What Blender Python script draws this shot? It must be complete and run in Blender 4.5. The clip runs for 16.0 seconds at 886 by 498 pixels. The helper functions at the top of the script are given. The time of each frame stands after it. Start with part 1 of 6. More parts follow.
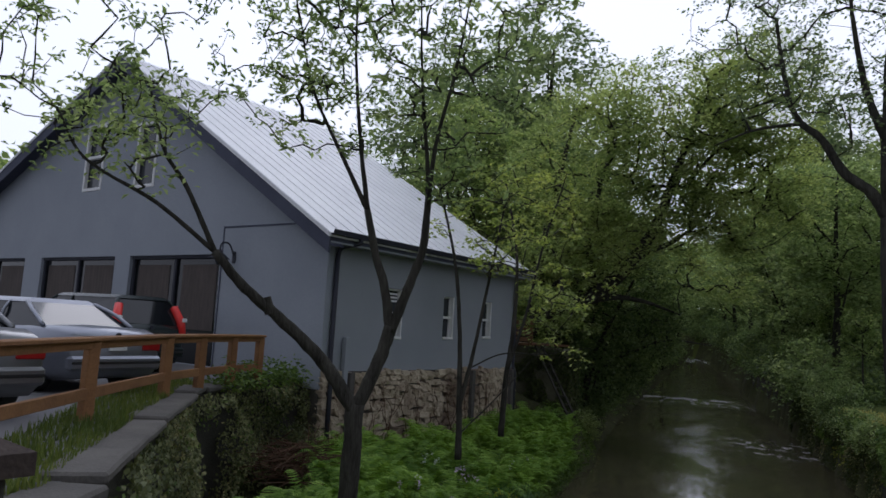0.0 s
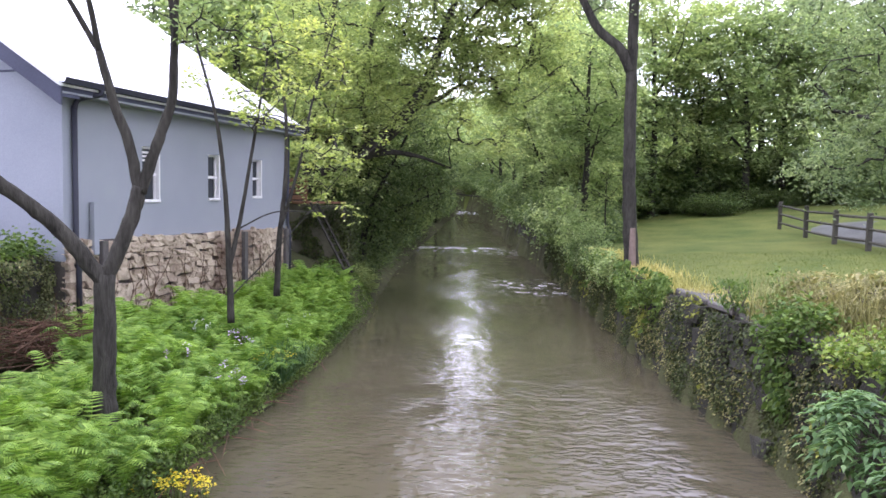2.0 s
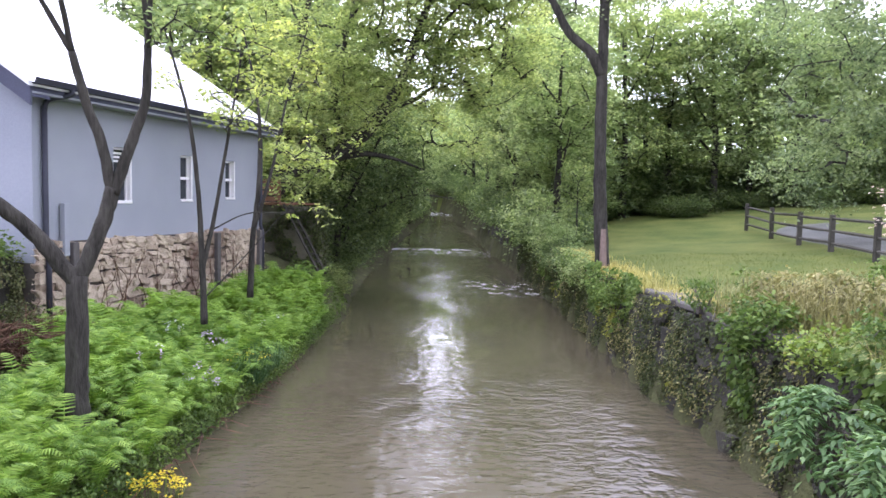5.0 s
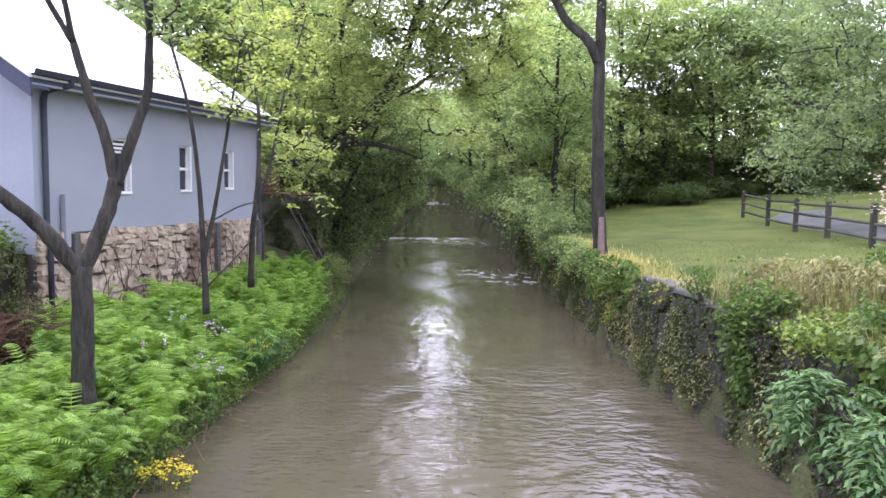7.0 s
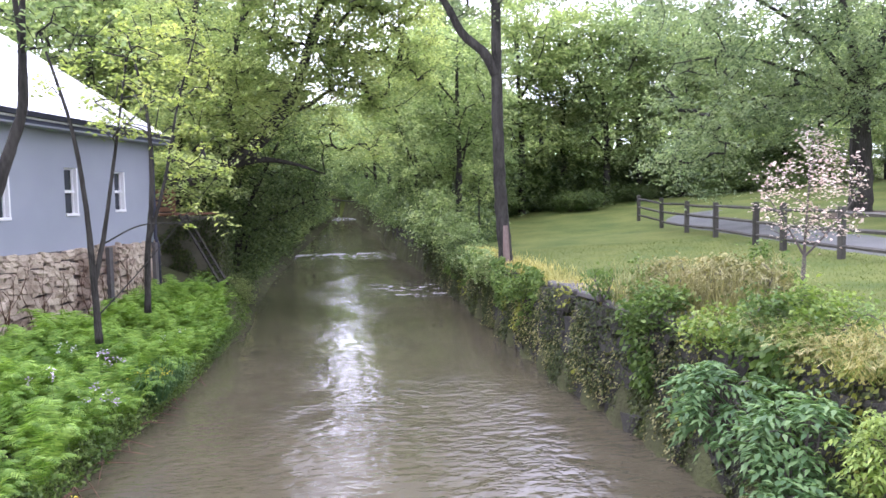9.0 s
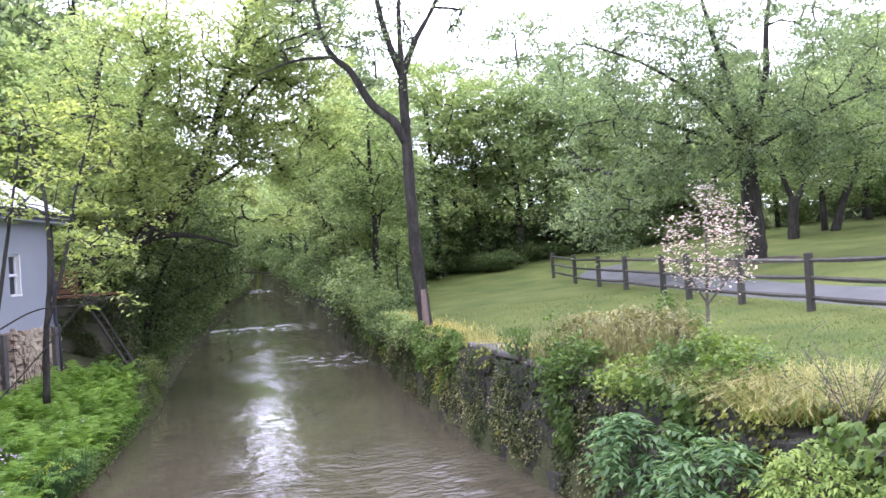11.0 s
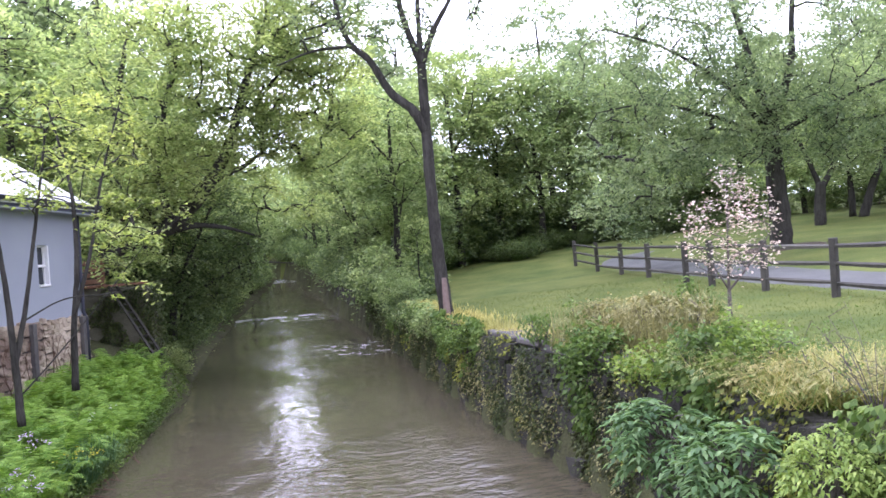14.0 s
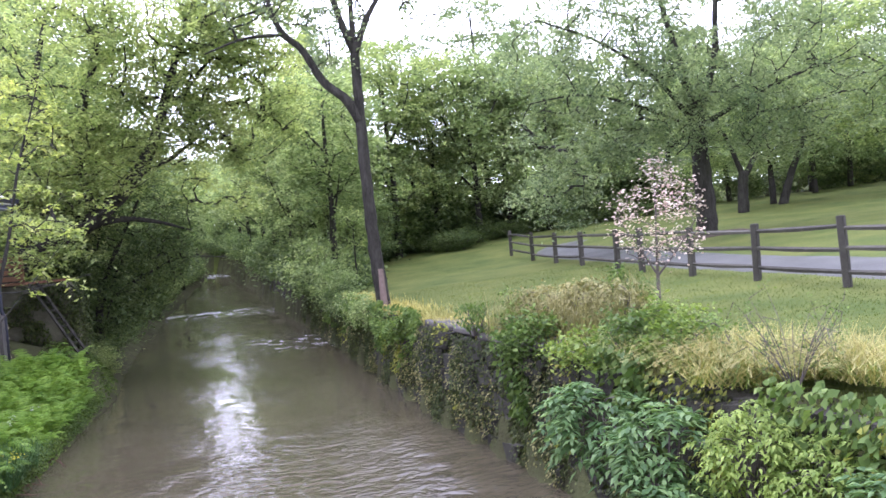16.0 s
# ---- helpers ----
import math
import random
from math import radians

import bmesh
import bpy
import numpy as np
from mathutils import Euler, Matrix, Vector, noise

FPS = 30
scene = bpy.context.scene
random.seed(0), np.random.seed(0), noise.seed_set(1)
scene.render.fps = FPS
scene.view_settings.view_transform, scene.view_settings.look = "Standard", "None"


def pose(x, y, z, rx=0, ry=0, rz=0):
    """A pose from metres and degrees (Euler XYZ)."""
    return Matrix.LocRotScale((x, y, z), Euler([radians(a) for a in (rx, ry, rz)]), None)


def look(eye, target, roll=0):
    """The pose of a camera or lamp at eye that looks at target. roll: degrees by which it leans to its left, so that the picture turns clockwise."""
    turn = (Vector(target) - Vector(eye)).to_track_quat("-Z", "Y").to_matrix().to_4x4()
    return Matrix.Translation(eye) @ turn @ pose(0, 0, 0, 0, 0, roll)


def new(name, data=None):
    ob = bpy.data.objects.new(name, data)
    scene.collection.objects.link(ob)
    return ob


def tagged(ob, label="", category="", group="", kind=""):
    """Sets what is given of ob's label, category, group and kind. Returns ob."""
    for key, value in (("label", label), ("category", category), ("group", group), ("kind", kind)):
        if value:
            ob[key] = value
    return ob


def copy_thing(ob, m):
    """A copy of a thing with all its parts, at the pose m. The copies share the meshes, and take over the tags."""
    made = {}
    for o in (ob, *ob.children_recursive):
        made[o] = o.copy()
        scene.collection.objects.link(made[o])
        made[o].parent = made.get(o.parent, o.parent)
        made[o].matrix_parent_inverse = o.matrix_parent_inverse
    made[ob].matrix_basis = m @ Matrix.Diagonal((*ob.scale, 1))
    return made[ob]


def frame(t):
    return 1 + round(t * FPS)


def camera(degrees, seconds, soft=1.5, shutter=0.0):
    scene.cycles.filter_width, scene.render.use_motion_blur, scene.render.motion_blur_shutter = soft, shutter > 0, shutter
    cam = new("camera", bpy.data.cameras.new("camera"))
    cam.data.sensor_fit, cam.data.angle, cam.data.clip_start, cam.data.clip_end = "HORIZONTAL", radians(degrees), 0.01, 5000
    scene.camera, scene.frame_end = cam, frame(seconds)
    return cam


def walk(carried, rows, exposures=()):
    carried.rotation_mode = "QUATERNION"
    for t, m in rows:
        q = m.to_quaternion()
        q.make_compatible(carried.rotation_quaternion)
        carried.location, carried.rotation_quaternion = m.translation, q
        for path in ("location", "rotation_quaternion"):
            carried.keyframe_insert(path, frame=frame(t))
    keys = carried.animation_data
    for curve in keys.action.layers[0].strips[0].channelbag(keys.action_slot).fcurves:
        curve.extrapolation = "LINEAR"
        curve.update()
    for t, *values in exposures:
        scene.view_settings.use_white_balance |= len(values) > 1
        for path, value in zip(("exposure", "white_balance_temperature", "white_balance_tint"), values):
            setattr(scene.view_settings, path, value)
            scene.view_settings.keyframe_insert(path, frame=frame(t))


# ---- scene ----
cam = camera(63.31, 16.0, soft=1.6, shutter=0.0)
PATH = [
    (0.0, pose(-0.028, -0.270, 4.090, 96.42, -3.40, 35.21)),
    (0.2, pose(-0.015, -0.21, 4.08, 98.59, -3.52, 27.34)),
    (0.4, pose(0.0, -0.16, 4.07, 97.17, 0.32, 20.63)),
    (0.5, pose(0.009, -0.131, 4.063, 95.98, 0.91, 18.71)),
    (0.7, pose(-0.005, -0.05, 4.065, 94.13, 1.82, 16.98)),
    (1.0, pose(-0.024, 0.065, 4.065, 93.44, 0.08, 14.79)),
    (1.5, pose(-0.053, 0.119, 4.052, 87.70, 2.35, 15.52)),
    (2.0, pose(-0.095, 0.194, 4.032, 85.91, -1.20, 17.83)),
    (2.5, pose(-0.127, 0.198, 4.022, 86.70, 0.73, 18.39)),
    (3.0, pose(-0.115, 0.006, 3.996, 85.58, 0.45, 20.10)),
    (3.5, pose(-0.089, 0.076, 4.024, 84.37, -0.06, 18.90)),
    (4.0, pose(-0.069, 0.081, 4.030, 85.23, -0.55, 16.99)),
    (4.5, pose(-0.048, 0.077, 4.032, 85.98, -1.15, 15.95)),
    (6.8, pose(-0.107, -0.065, 4.021, 86.18, -1.36, 15.45)),
    (7.0, pose(-0.108, -0.055, 4.030, 85.21, -0.94, 15.39)),
    (7.5, pose(-0.095, -0.104, 4.023, 84.21, -2.32, 15.96)),
    (8.0, pose(-0.071, -0.156, 3.986, 85.75, -2.95, 17.97)),
    (8.5, pose(-0.065, -0.050, 4.013, 87.75, -1.21, 12.67)),
    (9.0, pose(-0.057, 0.013, 3.996, 86.30, 1.06, 7.99)),
    (9.5, pose(-0.052, 0.032, 4.016, 88.44, 0.07, 3.06)),
    (12.0, pose(0.091, 0.005, 3.971, 91.38, 4.74, 2.04)),
    (12.5, pose(0.100, -0.001, 3.947, 89.63, 3.19, 2.71)),
    (13.0, pose(0.109, 0.008, 3.955, 89.60, 3.95, 2.61)),
    (13.5, pose(0.098, -0.082, 3.956, 90.81, 4.27, 1.77)),
    (14.0, pose(0.102, -0.007, 3.958, 90.48, 4.26, 3.40)),
    (14.5, pose(0.105, -0.003, 3.951, 90.51, 3.98, 3.87)),
    (15.0, pose(0.124, 0.006, 3.942, 91.02, 4.17, 4.57)),
    (15.5, pose(0.132, 0.029, 3.927, 88.82, 3.20, 2.79)),
    (16.0, pose(0.144, 0.015, 3.921, 89.41, 5.05, -1.57)),
]
EXPOSURES = [(0.0, -1.62, 5900, 17), (0.5, -1.26, 5900, 19), (1.0, -0.44, 5820, 26), (1.5, 0.3, 5880, 31), (2.0, 0.91, 5880, 30), (3.0, 0.95, 5850, 30), (7.0, 0.98, 5800, 31), (9.5, 1.07, 5690, 32), (12.0, 0.93, 5660, 33), (16.0, 0.92, 5660, 33)]
walk(cam, PATH, EXPOSURES)

# ---- sky and light: a bright overcast day ----
world = bpy.data.worlds.new("overcast_sky")
scene.world = world
world.use_nodes = True
wn, wl = world.node_tree.nodes, world.node_tree.links
sky = wn.new("ShaderNodeTexSky")
sky.sky_type, sky.sun_disc = "NISHITA", False
sky.sun_elevation, sky.sun_rotation = radians(37), radians(-39)
cloud = wn.new("ShaderNodeMix")
cloud.data_type = "RGBA"
cloud.inputs[0].default_value = 0.93
# thin cloud, brighter towards the veiled sun
SUN_WAY = Vector((-0.45, 0.65, 0.60)).normalized()
ray = wn.new("ShaderNodeTexCoord")
dot = wn.new("ShaderNodeVectorMath")
dot.operation = "DOT_PRODUCT"
dot.inputs[1].default_value = SUN_WAY
wl.new(ray.outputs["Generated"], dot.inputs[0])
veil = wn.new("ShaderNodeMapRange")
veil.interpolation_type = "SMOOTHSTEP"
veil.inputs[1].default_value, veil.inputs[2].default_value, veil.inputs[3].default_value, veil.inputs[4].default_value = -0.1, 1.0, 14.5, 35.0
wl.new(dot.outputs["Value"], veil.inputs[0])
tintc = wn.new("ShaderNodeMix")
tintc.data_type, tintc.blend_type = "RGBA", "MULTIPLY"
tintc.inputs[0].default_value = 1.0
tintc.inputs[7].default_value = (0.95, 0.985, 1.04, 1)
wl.new(veil.outputs[0], tintc.inputs[6])
wl.new(tintc.outputs[2], cloud.inputs[7])
wl.new(sky.outputs[0], cloud.inputs[6])
wl.new(cloud.outputs[2], wn["Background"].inputs[0])
wn["Background"].inputs[1].default_value = 0.1
sun = new("sun", bpy.data.lights.new("sun", "SUN"))
sun.data.energy, sun.data.angle, sun.data.color = 0.9, radians(25), (1.0, 0.97, 0.92)
sun.matrix_world = look(SUN_WAY * 60, (0, 0, 0))

rng = np.random.default_rng(7)


# ---- materials ----
def nodes_of(name):
    m = bpy.data.materials.new(name)
    m.use_nodes = True
    return m, m.node_tree.nodes, m.node_tree.links, m.node_tree.nodes["Principled BSDF"]


def noise_node(n, l, scale, detail=4.0, stretch=(1, 1, 1), vector=None):
    tex = n.new("ShaderNodeTexNoise")
    tex.inputs["Scale"].default_value, tex.inputs["Detail"].default_value = scale, detail
    if vector is None:
        vector = n.new("ShaderNodeNewGeometry").outputs["Position"]
    mp = n.new("ShaderNodeMapping")
    mp.inputs["Scale"].default_value = stretch
    l.new(vector, mp.inputs[0])
    l.new(mp.outputs[0], tex.inputs["Vector"])
    return tex.outputs["Fac"]


def ramp(n, l, fac, stops):
    r = n.new("ShaderNodeValToRGB")
    el = r.color_ramp.elements
    el[0].position, el[0].color = stops[0][0], (*stops[0][1], 1)
    el[1].position, el[1].color = stops[-1][0], (*stops[-1][1], 1)
    for p, c in stops[1:-1]:
        e = el.new(p)
        e.color = (*c, 1)
    l.new(fac, r.inputs[0])
    return r.outputs[0]


def mix(n, l, fac, a, b, blend="MIX"):
    m = n.new("ShaderNodeMix")
    m.data_type, m.blend_type = "RGBA", blend
    for s, v in ((0, fac), (6, a), (7, b)):
        if isinstance(v, (int, float)):
            m.inputs[s].default_value = v
        elif isinstance(v, tuple):
            m.inputs[s].default_value = (*v, 1)
        else:
            l.new(v, m.inputs[s])
    return m.outputs[2]


def surface(name, dark, light, scale=3.0, fine=40.0, rough=0.8, bump=0.3, depth=0.01, metal=0.0, stretch=(1, 1, 1), piece=0.0, spec=0.4, stain=None):
    """A two-scale weathered surface; piece: how much whole objects differ."""
    m, n, l, b = nodes_of(name)
    big, small = noise_node(n, l, scale, 5.0, stretch), noise_node(n, l, fine, 3.0, stretch)
    mid = tuple((x + y) / 2 for x, y in zip(dark, light))
    c = ramp(n, l, big, [(0.3, dark), (0.5, mid), (0.72, light)])
    c = mix(n, l, 0.35, c, ramp(n, l, small, [(0.3, tuple(x * 0.7 for x in dark)), (0.7, tuple(min(1, x * 1.15) for x in light))]))
    if piece:
        info = n.new("ShaderNodeObjectInfo")
        c = mix(n, l, piece, c, ramp(n, l, info.outputs["Random"], [(0.0, dark), (0.5, mid), (1.0, light)]))
    if stain:
        c = mix(n, l, ramp(n, l, noise_node(n, l, 0.9, 4.0, (1, 1, 0.6)), [(0.5, (0, 0, 0)), (0.68, (0.75, 0.75, 0.75))]), c, stain)
    l.new(c, b.inputs["Base Color"])
    b.inputs["Roughness"].default_value, b.inputs["Metallic"].default_value = rough, metal
    b.inputs["Specular IOR Level"].default_value = spec
    bp = n.new("ShaderNodeBump")
    bp.inputs["Strength"].default_value, bp.inputs["Distance"].default_value = bump, depth
    l.new(small, bp.inputs["Height"])
    l.new(bp.outputs[0], b.inputs["Normal"])
    return m


def leafy(name, dark, mid, light, through_light=0.35, rough=0.55, tint=(1.2, 1.25, 0.75), cool=1.0):
    m, n, l, b = nodes_of(name)
    geo = n.new("ShaderNodeNewGeometry")
    dark, mid, light = ((min(0.9, r * (1 + 0.28 * (cool - 1))), g, min(0.9, q * cool)) for r, g, q in (dark, mid, light))
    c = ramp(n, l, geo.outputs["Random Per Island"], [(0.0, dark), (0.5, mid), (1.0, light)])
    patch = ramp(n, l, noise_node(n, l, 0.55, 2.0), [(0.35, (0.72, 0.78, 0.7)), (0.65, (1.15, 1.12, 1.0))])
    c = mix(n, l, 1.0, c, patch, "MULTIPLY")
    l.new(c, b.inputs["Base Color"])
    b.inputs["Roughness"].default_value = rough
    b.inputs["Specular IOR Level"].default_value = 0.25
    tr = n.new("ShaderNodeBsdfTranslucent")
    l.new(mix(n, l, 1.0, c, tint, "MULTIPLY"), tr.inputs[0])
    mx = n.new("ShaderNodeMixShader")
    mx.inputs[0].default_value = through_light
    l.new(b.outputs[0], mx.inputs[1])
    l.new(tr.outputs[0], mx.inputs[2])
    l.new(mx.outputs[0], n["Material Output"].inputs[0])
    return m


def calm2(n, l, along):
    return ramp(n, l, noise_node(n, l, 1.3, 2.0, (1, 1, 1), along), [(0.35, (0.1, 0.1, 0.1)), (0.6, (1, 1, 1))])


def water_material():
    m, n, l, b = nodes_of("murky_water")
    pos = n.new("ShaderNodeNewGeometry").outputs["Position"]
    # the creek runs about 17 degrees to the left of +y
    turn = n.new("ShaderNodeVectorRotate")
    turn.rotation_type = "Z_AXIS"
    turn.inputs["Angle"].default_value = radians(-17)
    l.new(pos, turn.inputs["Vector"])
    along = turn.outputs[0]
    silt = noise_node(n, l, 0.35, 4.0, (1, 0.45, 1), along)
    c = ramp(n, l, silt, [(0.3, (0.062, 0.054, 0.033)), (0.7, (0.098, 0.085, 0.054))])
    # white water over the two riffles
    sep = n.new("ShaderNodeSeparateXYZ")
    l.new(along, sep.inputs[0])

    def band(centre, half):
        shift = n.new("ShaderNodeMath"); shift.operation = "SUBTRACT"
        l.new(sep.outputs[1], shift.inputs[0]); shift.inputs[1].default_value = centre
        ab = n.new("ShaderNodeMath"); ab.operation = "ABSOLUTE"
        l.new(shift.outputs[0], ab.inputs[0])
        mp = n.new("ShaderNodeMapRange")
        mp.inputs[1].default_value, mp.inputs[2].default_value = half, 0.0
        l.new(ab.outputs[0], mp.inputs[0])
        return mp.outputs[0]

    def times(a, k):
        q = n.new("ShaderNodeMath"); q.operation = "MULTIPLY"
        l.new(a, q.inputs[0])
        if isinstance(k, float):
            q.inputs[1].default_value = k
        else:
            l.new(k, q.inputs[1])
        return q.outputs[0]

    def plus(a, k):
        q = n.new("ShaderNodeMath"); q.operation = "ADD"
        l.new(a, q.inputs[0]); l.new(k, q.inputs[1])
        return q.outputs[0]

    speck = noise_node(n, l, 2.6, 5.0, (0.8, 0.45, 1), along)
    speck = ramp(n, l, speck, [(0.5, (0, 0, 0)), (0.64, (1, 1, 1))])
    lips = ramp(n, l, noise_node(n, l, 1.1, 3.0, (1, 0.12, 1), along), [(0.4, (0, 0, 0)), (0.55, (1, 1, 1))])
    def across(lo, hi):
        mp = n.new("ShaderNodeMapRange")
        mp.inputs[1].default_value, mp.inputs[2].default_value = lo, hi
        l.new(sep.outputs[0], mp.inputs[0])
        return mp.outputs[0]

    foam = plus(times(times(times(band(FOAM[0], 1.3), across(4.2, 2.0)), lips), 1.6), times(times(band(FOAM[0] - 2.5, 4.0), speck), 0.7))
    foam = plus(foam, plus(times(times(band(FOAM[1], 8.0), lips), 2.0), plus(times(times(times(band(FOAM[2], 2.6), across(0.6, 2.0)), speck), 0.75), times(times(times(band(FOAM[3], 2.2), across(1.5, 2.8)), speck), 0.7))))
    c = mix(n, l, foam, c, (0.75, 0.76, 0.76))
    l.new(c, b.inputs["Base Color"])
    b.inputs["IOR"].default_value = 1.33
    b.inputs["Roughness"].default_value = 0.085
    b.inputs["Specular IOR Level"].default_value = 0.62
    w1 = noise_node(n, l, 0.8, 2.0, (1.3, 0.7, 1), along)
    w2 = noise_node(n, l, 4.5, 3.0, (0.85, 1.3, 1), along)
    w3 = noise_node(n, l, 13.0, 2.0, (0.7, 1.4, 1), along)
    calm = ramp(n, l, noise_node(n, l, 0.42, 3.0, (1.2, 0.5, 1), along), [(0.4, (0.08, 0.08, 0.08)), (0.6, (1, 1, 1))])
    h = plus(times(w1, 0.6), plus(times(times(w2, calm), 0.4), times(times(w3, calm), 0.1)))
    near = n.new("ShaderNodeVectorMath"); near.operation = "DISTANCE"
    near.inputs[1].default_value = (-0.6, 12.5, 0.0)
    l.new(pos, near.inputs[0])
    chop = n.new("ShaderNodeMapRange")
    chop.inputs[1].default_value, chop.inputs[2].default_value = 6.5, 2.0
    l.new(near.outputs["Value"], chop.inputs[0])
    h = plus(h, times(times(times(w2, chop.outputs[0]), calm2(n, l, along)), 0.7))
    # a fan of ripples below a sunken rock
    off = n.new("ShaderNodeVectorMath"); off.operation = "DISTANCE"
    off.inputs[1].default_value = (-1.5, 10.2, 0.0)
    bent = n.new("ShaderNodeVectorMath"); bent.operation = "ADD"
    jig = n.new("ShaderNodeTexNoise"); jig.inputs["Scale"].default_value = 1.6
    l.new(pos, jig.inputs["Vector"])
    sway = n.new("ShaderNodeVectorMath"); sway.operation = "SCALE"; sway.inputs["Scale"].default_value = 0.9
    l.new(jig.outputs["Color"], sway.inputs[0])
    l.new(pos, bent.inputs[0]); l.new(sway.outputs[0], bent.inputs[1])
    l.new(bent.outputs[0], off.inputs[0])
    wave = n.new("ShaderNodeMath"); wave.operation = "SINE"
    l.new(times(off.outputs["Value"], 30.0), wave.inputs[0])
    side = n.new("ShaderNodeSeparateXYZ")
    l.new(pos, side.inputs[0])
    flank = n.new("ShaderNodeMapRange")
    flank.inputs[1].default_value, flank.inputs[2].default_value = -2.0, -0.4
    l.new(side.outputs[0], flank.inputs[0])
    reach = ramp(n, l, times(off.outputs["Value"], 0.3), [(0.2, (0, 0, 0)), (0.55, (0.7, 0.7, 0.7)), (0.85, (1, 1, 1)), (0.93, (0, 0, 0))])
    h2 = n.new("ShaderNodeMath"); h2.operation = "MULTIPLY_ADD"
    l.new(times(wave.outputs[0], 0.055), h2.inputs[0]); l.new(times(times(reach, flank.outputs[0]), calm2(n, l, along)), h2.inputs[1]); l.new(h, h2.inputs[2])
    bp = n.new("ShaderNodeBump")
    bp.inputs["Strength"].default_value, bp.inputs["Distance"].default_value = 1.0, 0.06
    l.new(h2.outputs[0], bp.inputs["Height"])
    l.new(bp.outputs[0], b.inputs["Normal"])
    return m


def glass_material(name, colour=(0.02, 0.022, 0.025)):
    m, n, l, b = nodes_of(name)
    b.inputs["Base Color"].default_value = (*colour, 1)
    b.inputs["Roughness"].default_value = 0.06
    return m


FOAM = (56.6, 123.0, 34.3, 31.5)
M_WATER = water_material()
M_LAWN = surface("lawn_grass", (0.046, 0.08, 0.019), (0.142, 0.154, 0.043), 0.6, 14, 0.95, 0.6, 0.03, spec=0.1)
M_SOIL = surface("bank_soil", (0.035, 0.03, 0.018), (0.08, 0.09, 0.035), 1.2, 18, 0.95, 0.7, 0.04, spec=0.15)
M_MULCH = surface("brown_mulch", (0.03, 0.022, 0.014), (0.1, 0.07, 0.045), 3, 30, 0.95, 0.8, 0.03)
M_ASPHALT = surface("asphalt", (0.10, 0.10, 0.105), (0.17, 0.17, 0.175), 0.8, 90, 0.9, 0.4, 0.006)
M_DRIVE = surface("worn_drive", (0.058, 0.06, 0.055), (0.108, 0.11, 0.1), 0.9, 60, 0.9, 0.4, 0.008)
M_STUCCO = surface("grey_stucco", (0.268, 0.29, 0.322), (0.318, 0.34, 0.37), 0.9, 70, 0.85, 0.25, 0.004)
M_FRONT = surface("blue_grey_stucco", (0.268, 0.293, 0.33), (0.318, 0.343, 0.38), 0.9, 70, 0.85, 0.25, 0.004)
M_TRIM = surface("slate_trim", (0.045, 0.05, 0.08), (0.07, 0.077, 0.115), 2, 40, 0.75, 0.1, 0.002)
M_GUTTER = surface("dark_gutter", (0.018, 0.02, 0.03), (0.036, 0.038, 0.052), 3, 50, 0.7, 0.1, 0.002)
M_ROOF = surface("pale_metal_roof", (0.66, 0.67, 0.69), (0.8, 0.81, 0.82), 0.6, 25, 0.5, 0.1, 0.003)
M_WHITE = surface("white_paint", (0.68, 0.68, 0.68), (0.8, 0.8, 0.79), 4, 60, 0.5, 0.1, 0.002)
M_GLASS = glass_material("window_glass", (0.035, 0.04, 0.045))
M_DGLASS = glass_material("dark_glass", (0.012, 0.014, 0.016))
M_CURTAIN = surface("brown_curtain", (0.06, 0.05, 0.045), (0.11, 0.09, 0.08), 3, 30, 0.9, 0.3, 0.01, stretch=(4, 4, 0.4))
M_STONE = surface("rubble_stone", (0.29, 0.215, 0.15), (0.68, 0.585, 0.44), 7.0, 60, 0.9, 1.0, 0.03, piece=0.55, stain=(0.13, 0.08, 0.055))
M_MORTAR = surface("old_mortar", (0.05, 0.045, 0.038), (0.12, 0.105, 0.09), 5, 60, 0.95, 0.6, 0.01)
M_DARKSTONE = surface("dark_stone", (0.02, 0.019, 0.014), (0.06, 0.056, 0.043), 2.5, 30, 0.85, 0.8, 0.03, piece=0.4)
M_MOSSY = surface("mossy_old_wall", (0.075, 0.075, 0.045), (0.2, 0.185, 0.13), 3.0, 30, 0.9, 0.8, 0.03)
M_COPING = surface("coping_stone", (0.06, 0.056, 0.05), (0.14, 0.13, 0.115), 3, 40, 0.9, 0.6, 0.012, piece=0.3)
M_BARK = surface("dark_bark", (0.015, 0.0142, 0.0115), (0.074, 0.07, 0.058), 7, 26, 0.95, 1.0, 0.035, stretch=(1, 1, 0.25), spec=0.15)
M_BARE = surface("bare_wood", (0.10, 0.075, 0.06), (0.27, 0.2, 0.17), 6, 50, 0.9, 0.5, 0.01, stretch=(1, 1, 0.2))
M_FENCE = surface("weathered_rail_wood", (0.025, 0.024, 0.018), (0.1, 0.094, 0.075), 4, 40, 0.95, 0.8, 0.01, stretch=(1, 1, 1), piece=0.5)
M_TIMBER = surface("stained_timber", (0.16, 0.075, 0.03), (0.33, 0.165, 0.065), 3, 40, 0.8, 0.4, 0.006, piece=0.3)
M_TIMBER_RED = surface("reddish_board", (0.16, 0.08, 0.045), (0.32, 0.17, 0.1), 3, 40, 0.85, 0.4, 0.006, piece=0.4)
M_POSTGREY = surface("grey_post_wood", (0.05, 0.047, 0.044), (0.14, 0.13, 0.12), 4, 40, 0.95, 0.7, 0.01, stretch=(1, 1, 0.2))
M_METAL = surface("galvanised_metal", (0.3, 0.3, 0.31), (0.45, 0.45, 0.46), 6, 60, 0.45, 0.1, 0.002, metal=0.7)
